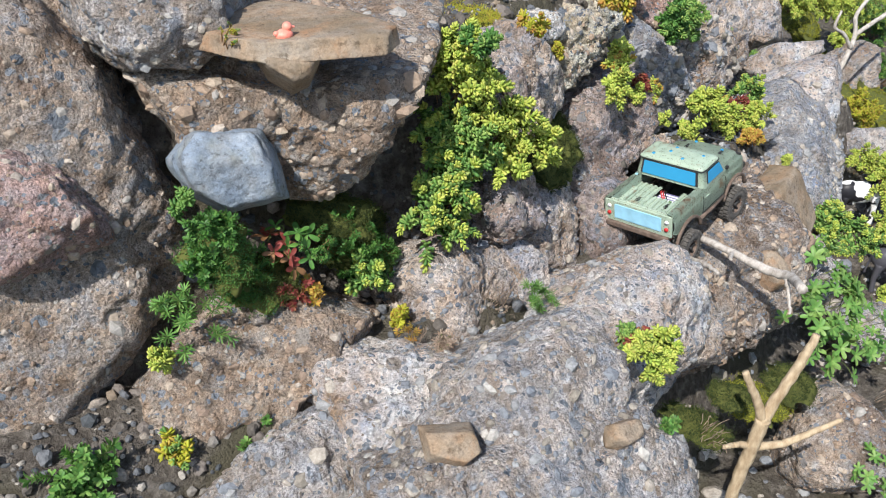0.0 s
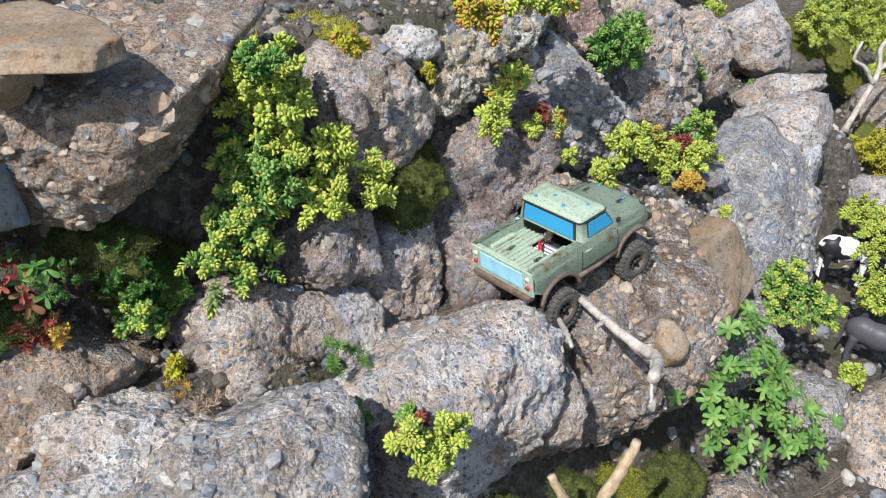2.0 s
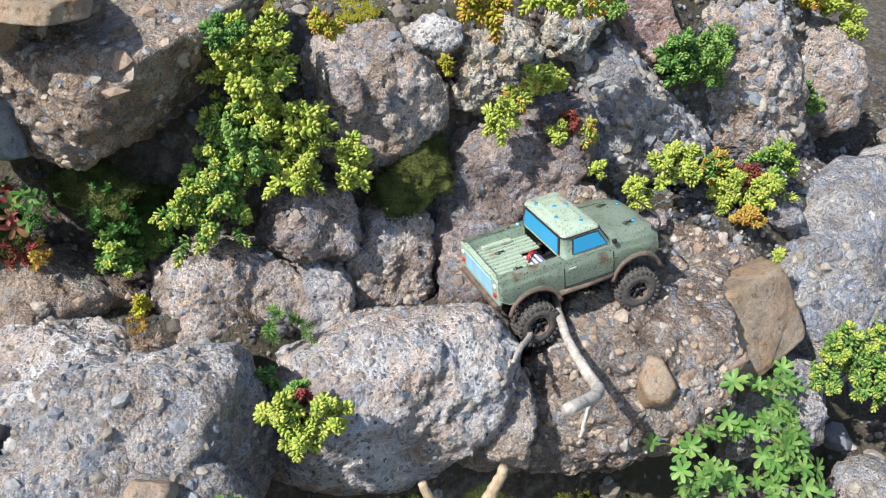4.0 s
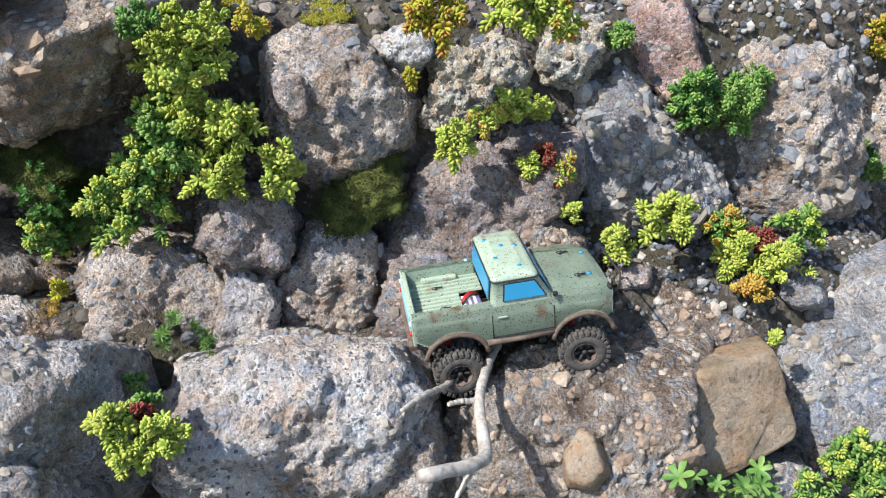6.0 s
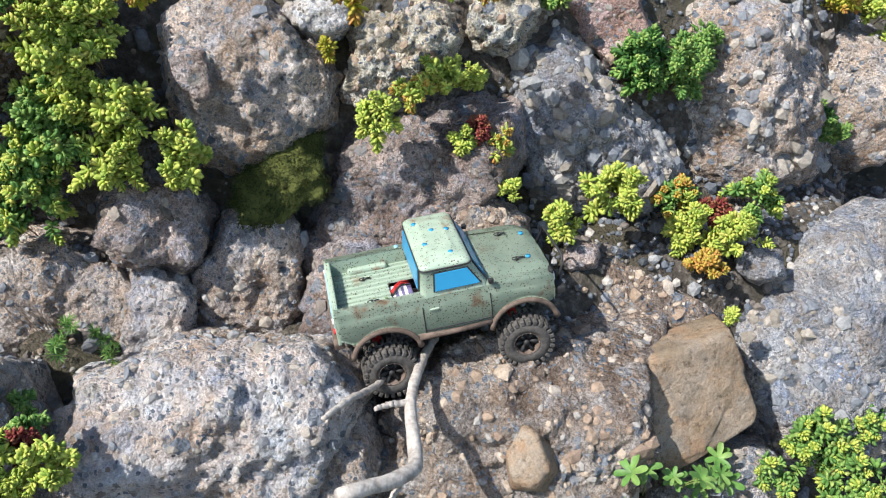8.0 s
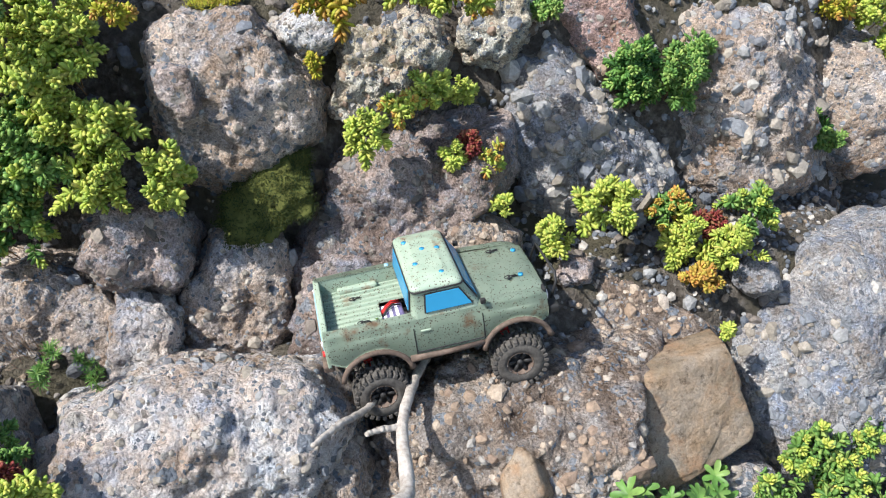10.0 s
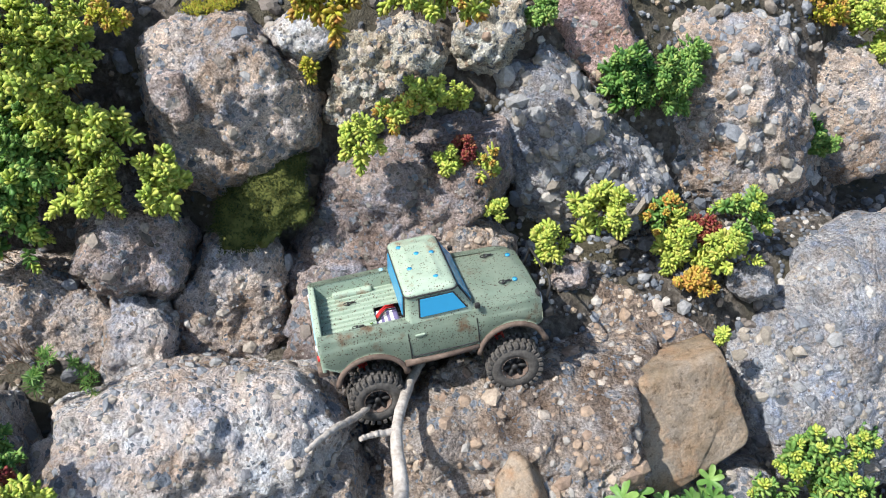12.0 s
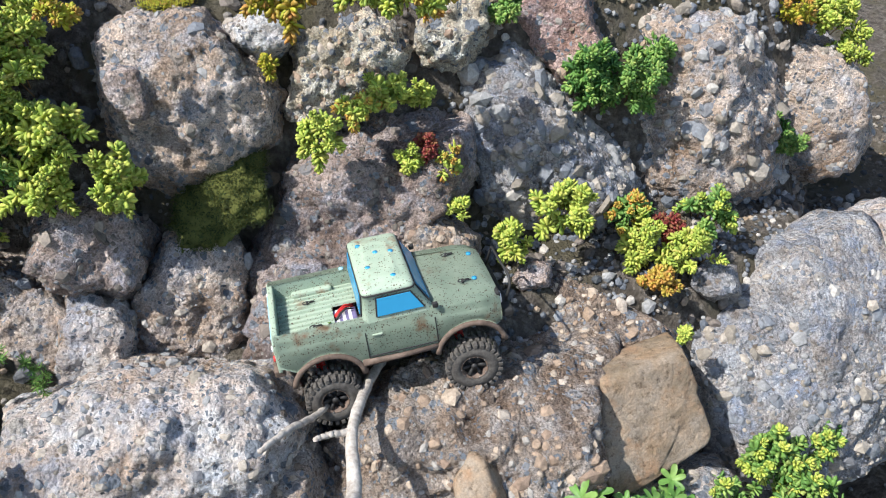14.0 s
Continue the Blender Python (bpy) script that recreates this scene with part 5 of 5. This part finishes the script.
moss((0.231, 0.699, 0.837), 0.029)
moss((0.655, 0.469, 0.603), 0.037, facing=(0, -0.1, 1))
moss((0.830, 0.507, 0.526), 0.042, facing=(0, -0.1, 1), mat="moss_bright", label="yellow-green moss on the low ground")
moss((0.892, 0.497, 0.537), 0.036, facing=(0, -0.1, 1))
moss((2.067, 1.181, 0.476), 0.087, mat="moss_bright", label="bright yellow-green moss patch")
moss((2.365, 1.576, 0.534), 0.086, mat="moss_bright", label="bright yellow-green moss patch")
moss((0.724, 0.474, 0.611), 0.027, facing=(0, -0.1, 1))
moss((0.593, 0.915, 1.012), 0.039, mat="yellow", label="flat yellow stonecrop mat on the wall top", facing=(0, -0.15, 0.98), squash=0.09)
moss((0.497, 0.900, 1.012), 0.027, mat="yellow", label="flat yellow stonecrop mat on the wall top", facing=(0, -0.15, 0.98), squash=0.09)
moss((0.611, 0.889, 1.012), 0.027, mat="yellow", label="flat yellow stonecrop mat on the wall top", facing=(0, -0.15, 0.98), squash=0.09)
moss((0.458, 1.066, 1.012), 0.023, mat="yellow", label="flat yellow stonecrop mat on the wall top", facing=(0, -0.15, 0.98), squash=0.09)
herb((0.128, 0.682, 0.824), 0.047, n=16)
herb((0.001, 0.629, 0.729), 0.041, n=26, kind="oblong", leaf=0.009, label="bright green ferny herb at the wall foot")
herb((0.164, 0.624, 0.707), 0.028, n=5, kind="oblong", leaf=0.007)
herb((0.509, 0.614, 0.759), 0.019, n=9, leaf=0.008)
herb((0.533, 0.630, 0.742), 0.020, n=8, leaf=0.007)
herb((0.177, 0.694, 0.866), 0.016, n=6, kind="oblong", leaf=0.008)
palmate((1.063, 0.593, 0.603), 0.061, n=14)
palmate((1.082, 0.540, 0.540), 0.065, n=16)
palmate((1.001, 0.527, 0.539), 0.047, n=10)
palmate((1.073, 0.573, 0.572), 0.057, n=14)
palmate((0.965, 0.530, 0.600), 0.038, n=10)
palmate((1.146, 0.542, 0.459), 0.043, n=8)
palmate((1.130, 0.664, 0.595), 0.027, n=5)
palmate((1.005, 0.601, 0.622), 0.022, n=5)
palmate((0.335, 0.416, 0.733), 0.014, n=5, leaf=0.011, fingers=4, label="small bright green sprig with broad leaves")
palmate((0.942, 0.384, 0.451), 0.039, n=10, leaf=0.012)
palmate((0.238, 0.709, 0.864), 0.022, n=4, leaf=0.016, mat="red", fingers=5, label="red-leaved wild strawberry shoot under the overhang")
palmate((0.256, 0.704, 0.871), 0.023, n=5, leaf=0.015, mat="deep", fingers=4, label="dark green leaves under the overhang")
herb((0.257, 0.690, 0.810), 0.024, n=10, mat="orange", kind="oblong", leaf=0.006, label="low yellowing herb under the overhang")
moss((2.010, 1.434, 0.700), 0.067, mat="moss_bright", label="bright yellow-green moss patch")
moss((2.186, 1.497, 0.646), 0.072, mat="moss_bright", label="bright yellow-green moss patch")
moss((1.980, 1.146, 0.475), 0.085, mat="moss_bright", label="bright yellow-green moss patch")
moss((2.157, 1.178, 0.460), 0.089, mat="moss_bright", label="bright yellow-green moss patch")
sedum((2.254, 1.579, 0.691), 0.066, mat="lime")
sedum((2.488, 1.584, 0.638), 0.087, mat="green", tip="lime")
sedum((2.688, 1.629, 0.549), 0.092, mat="green", tip="lime")
sedum((2.309, 1.558, 0.632), 0.058, mat="lime")
sedum((2.392, 1.496, 0.535), 0.051, mat="lime")
sedum((1.680, 0.914, 0.508), 0.048, mat="lime")
sedum((1.720, 0.863, 0.508), 0.053, mat="lime")
sedum((1.544, 0.756, 0.457), 0.044, mat="lime")
sedum((2.354, 1.287, 0.470), 0.076, mat="deep", tip="green")
sedum((1.913, 1.107, 0.517), 0.058, mat="yellow")
sedum((1.621, 0.829, 0.518), 0.048, mat="lime")
sedum((1.971, 1.399, 0.732), 0.061, mat="lime")
sedum((2.387, 1.548, 0.626), 0.071, mat="lime")
herb((0.163, 0.676, 0.916), 0.031, n=26, mat="deep", kind="oblong", leaf=0.006, label="low dark green creeping plant under the overhang")
herb((0.191, 0.701, 0.856), 0.034, n=26, mat="deep", kind="oblong", leaf=0.006, label="low dark green creeping plant under the overhang")
herb((0.148, 0.681, 0.881), 0.024, n=18, mat="deep", kind="oblong", leaf=0.006, label="low dark green creeping plant under the overhang")
herb((0.331, 0.728, 0.832), 0.038, n=24, mat="deep", kind="oblong", leaf=0.006, label="low dark green creeping plant under the overhang")
herb((0.344, 0.717, 0.788), 0.029, n=18, mat="deep", kind="oblong", leaf=0.006, label="low dark green creeping plant under the overhang")
herb((0.239, 0.694, 0.815), 0.024, n=16, mat="red", kind="oblong", leaf=0.006, label="low reddish creeping plant under the overhang")
herb((0.484, 0.377, 0.754), 0.015, n=6, kind="oblong", leaf=0.006)
herb((0.373, 0.602, 0.744), 0.018, n=10, mat="straw", leaf=0.008, label="dry brown moss tuft on the gravel")
herb((0.357, 0.650, 0.735), 0.018, n=10, mat="orange", leaf=0.006, label="dry orange moss tuft on the gravel")
dry_grass((0.463, 0.634, 0.752), 0.023)
dry_grass((0.479, 0.638, 0.744), 0.028, seed=8)
dry_grass((0.356, 0.622, 0.738), 0.022, n=22, seed=9)
dry_grass((1.187, 0.486, 0.370), 0.044, n=24, seed=12)
dry_grass((0.577, 0.393, 0.685), 0.021, seed=15)
dry_grass((0.206, 0.628, 0.702), 0.014, seed=16)


# ---- driftwood, twigs and toy figures ----
def knobbly(points, radii, rng, n=26):
    """A smooth, slightly crooked line through the points, with its radii."""
    pts = np.array(points, float)
    k = len(pts)
    t = np.linspace(0, k - 1, n)
    i = np.minimum(t.astype(int), k - 2)
    f = (t - i)[:, None]
    ext = np.vstack([2 * pts[0] - pts[1], pts, 2 * pts[-1] - pts[-2]])
    a, b, c, d = ext[i], ext[i + 1], ext[i + 2], ext[i + 3]
    line = 0.5 * (2 * b + (c - a) * f + (2 * a - 5 * b + 4 * c - d) * f ** 2 + (3 * b - a - 3 * c + d) * f ** 3)
    rad = np.interp(t, np.arange(k), radii) * rng.uniform(0.95, 1.05, n)
    return line + 0.0004 * rng.normal(size=line.shape), rad


def twig(name, branches, mat, label, seed=1):
    """branches: (part name, points, radii); the first is the main stem."""
    rng = np.random.default_rng(seed)
    top = thing(name, label, "twig", Matrix.Translation(branches[0][1][0]))
    base = Vector(branches[0][1][0])
    for nm, pts, radii in branches:
        bm = bmesh.new()
        line, rad = knobbly(pts, radii, rng)
        tube(bm, [Vector(p) - base for p in line], 0.001, 10, [float(q) for q in rad])
        part(nm, bm, mat, top, smooth=True)
    return top


twig("driftwood_stick", (
    ("stem", ((0.836, 0.700, 0.715), (0.828, 0.650, 0.726), (0.823, 0.584, 0.735), (0.832, 0.530, 0.732), (0.828, 0.495, 0.742), (0.783, 0.450, 0.765)), (0.0042, 0.005, 0.0052, 0.0062, 0.0064, 0.0058)),
    ("stub", ((0.823, 0.584, 0.735), (0.808, 0.574, 0.740), (0.795, 0.564, 0.744)), (0.0034, 0.0028, 0.0022)),
    ("side_twig", ((0.826, 0.500, 0.738), (0.816, 0.484, 0.722), (0.808, 0.472, 0.706)), (0.003, 0.0024, 0.0016))),
    DRIFTWOOD, "bleached grey driftwood stick wedged under the truck", 3)
twig("thin_stick", (
    ("stem", ((0.795, 0.640, 0.712), (0.783, 0.610, 0.722), (0.768, 0.580, 0.736), (0.753, 0.546, 0.745)), (0.0028, 0.0034, 0.0032, 0.0022)),),
    DRIFTWOOD, "thin weathered stick leaning on the rock", 4)
twig("forked_twig", (
    ("stem", ((0.665, 0.405, 0.45), (0.668, 0.400, 0.56), (0.672, 0.396, 0.61), (0.676, 0.393, 0.659)), (0.0075, 0.0075, 0.008, 0.0085)),
    ("fork", ((0.676, 0.393, 0.655), (0.690, 0.388, 0.700), (0.703, 0.383, 0.738), (0.712, 0.380, 0.772)), (0.007, 0.0062, 0.0055, 0.0042)),
    ("fork_short", ((0.676, 0.393, 0.655), (0.663, 0.400, 0.690), (0.645, 0.410, 0.729)), (0.0062, 0.005, 0.004)),
    ("side_branch", ((0.670, 0.398, 0.615), (0.700, 0.378, 0.620), (0.730, 0.362, 0.636), (0.759, 0.348, 0.652)), (0.0052, 0.0045, 0.004, 0.0026)),
    ("side_spur", ((0.670, 0.398, 0.617), (0.650, 0.402, 0.624), (0.632, 0.405, 0.628)), (0.0045, 0.0035, 0.0024))),
    BARE_WOOD, "bare forked tan twig standing in the soil", 5)
twig("dead_branch", (
    ("stem", ((1.95, 1.20, 0.55), (1.99, 1.20, 0.64), (2.02, 1.21, 0.69), (2.02, 1.22, 0.74), (2.07, 1.22, 0.79), (2.13, 1.22, 0.86)), (0.007, 0.0066, 0.006, 0.005, 0.0045, 0.003)),
    ("side_branch", ((2.02, 1.21, 0.69), (2.08, 1.20, 0.72), (2.13, 1.19, 0.75), (2.16, 1.19, 0.80)), (0.006, 0.0055, 0.005, 0.003)),
    ("spur", ((2.00, 1.20, 0.66), (1.97, 1.21, 0.70), (1.94, 1.22, 0.72), (1.95, 1.22, 0.76)), (0.005, 0.0045, 0.004, 0.003))),
    DRIFTWOOD, "bleached dead branch standing on the far stone", 6)


def patch_mat(name, pale, dark, level, scale=16):
    m, nt, b = base_mat(name, 0.45)
    v = shifted(nt)
    n = noise_node(nt, v, scale, 2, 0.45)
    r = ramp_node(nt, ((level, dark), (level + 0.02, pale)))
    nt.links.new(n.outputs["Fac"], r.inputs[0])
    nt.links.new(r.outputs[0], b.inputs["Base Color"])
    return m


def cow(place, heading, size, mat, label, graze=0.3):
    """A toy cow figure, head along +x before it is turned; one plain shape."""
    bm = bmesh.new()

    def blob(x, y, z, rx, ry, rz, tilt=0):
        bmesh.ops.create_uvsphere(bm, u_segments=18, v_segments=12, radius=1, matrix=Matrix.Translation((x, y, z)) @ Matrix.Rotation(radians(tilt), 4, "Y") @ Matrix.Diagonal((rx, ry, rz, 1)))
    blob(-0.17, 0, 0.50, 0.19, 0.13, 0.16)
    blob(0.0, 0, 0.48, 0.24, 0.14, 0.165)
    blob(0.18, 0, 0.50, 0.17, 0.12, 0.16)
    zh = 0.62 - 0.45 * graze
    blob(0.33, 0, (0.56 + zh) / 2, 0.15, 0.065, 0.10, 25 + 60 * graze)
    blob(0.46, 0, zh, 0.13, 0.062, 0.072, 20 + 50 * graze)
    for s in (-1, 1):
        blob(0.40, s * 0.09, zh + 0.05, 0.02, 0.05, 0.028)
        for x, k in ((-0.22, -0.03), (0.20, 0.02)):
            rod(bm, (x, s * 0.075, 0.42), (x + k, s * 0.08, 0.20), 0.058, 0.036, 12)
            rod(bm, (x + k, s * 0.08, 0.22), (x + k * 0.3, s * 0.08, 0.0), 0.034, 0.040, 12)
    rod(bm, (-0.35, 0, 0.55), (-0.38, 0, 0.22), 0.014, 0.02, 8)
    blob(-0.10, 0, 0.32, 0.07, 0.06, 0.05)
    bmesh.ops.scale(bm, vec=(size, size, size), verts=bm.verts)
    me = bpy.data.meshes.new("cow_figure")
    bm.to_mesh(me)
    bm.free()
    me.materials.append(mat)
    ob = new("cow_figure", me)
    md = ob.modifiers.new("blend", "REMESH")
    md.mode, md.voxel_size, md.use_smooth_shade = "VOXEL", 0.0022, True
    sm = ob.modifiers.new("soften", "SMOOTH")
    sm.iterations, sm.factor = 3, 0.5
    ob.matrix_world = pose(*place, 0, 0, heading)
    return tagged(ob, label, "toy figure", "toy cows in the garden")


PIED = patch_mat("pied_cow_paint", (0.78, 0.78, 0.76), (0.02, 0.02, 0.024), 0.47, 26)
BLACK_COW = patch_mat("black_cow_paint", (0.07, 0.07, 0.08), (0.70, 0.68, 0.66), 0.30, 22)
WHITE_COW = patch_mat("white_cow_paint", (0.75, 0.74, 0.70), (0.25, 0.23, 0.21), 0.33, 22)
cow((1.585, 0.845, 0.435), -34, 0.150, PIED, "white toy cow with black patches, head lowered", 0.35)
cow((1.490, 0.675, 0.375), -62, 0.150, BLACK_COW, "black toy cow with white legs, grazing", 0.55)
cow((1.560, 0.985, 0.475), -20, 0.115, WHITE_COW, "small whitish toy calf beside the wall corner", 0.0)


def pink_figure():
    """A tiny pink bath-toy shape: round body, head and bill."""
    bm = bmesh.new()
    for x, y, z, a, b, c in ((0, 0, 0.0052, 0.0085, 0.0068, 0.0055), (0.0035, 0, 0.0118, 0.0046, 0.0046, 0.0046), (0.0085, 0, 0.0112, 0.0026, 0.0024, 0.0011), (-0.0075, 0, 0.0075, 0.0028, 0.0024, 0.0024)):
        bmesh.ops.create_uvsphere(bm, u_segments=24, v_segments=14, radius=1, matrix=Matrix.Translation((x, y, z)) @ Matrix.Diagonal((a, b, c, 1)))
    me = bpy.data.meshes.new("pink_duck")
    for fc in bm.faces:
        fc.smooth = True
    bm.to_mesh(me)
    bm.free()
    me.materials.append(PINK)
    ob = new("pink_duck", me)
    ob.matrix_world = pose(0.262, 0.688, 1.085, 0, 0, 5)
    tagged(ob, "tiny coral-pink bath duck standing on the slab", "toy duck")


pink_figure()
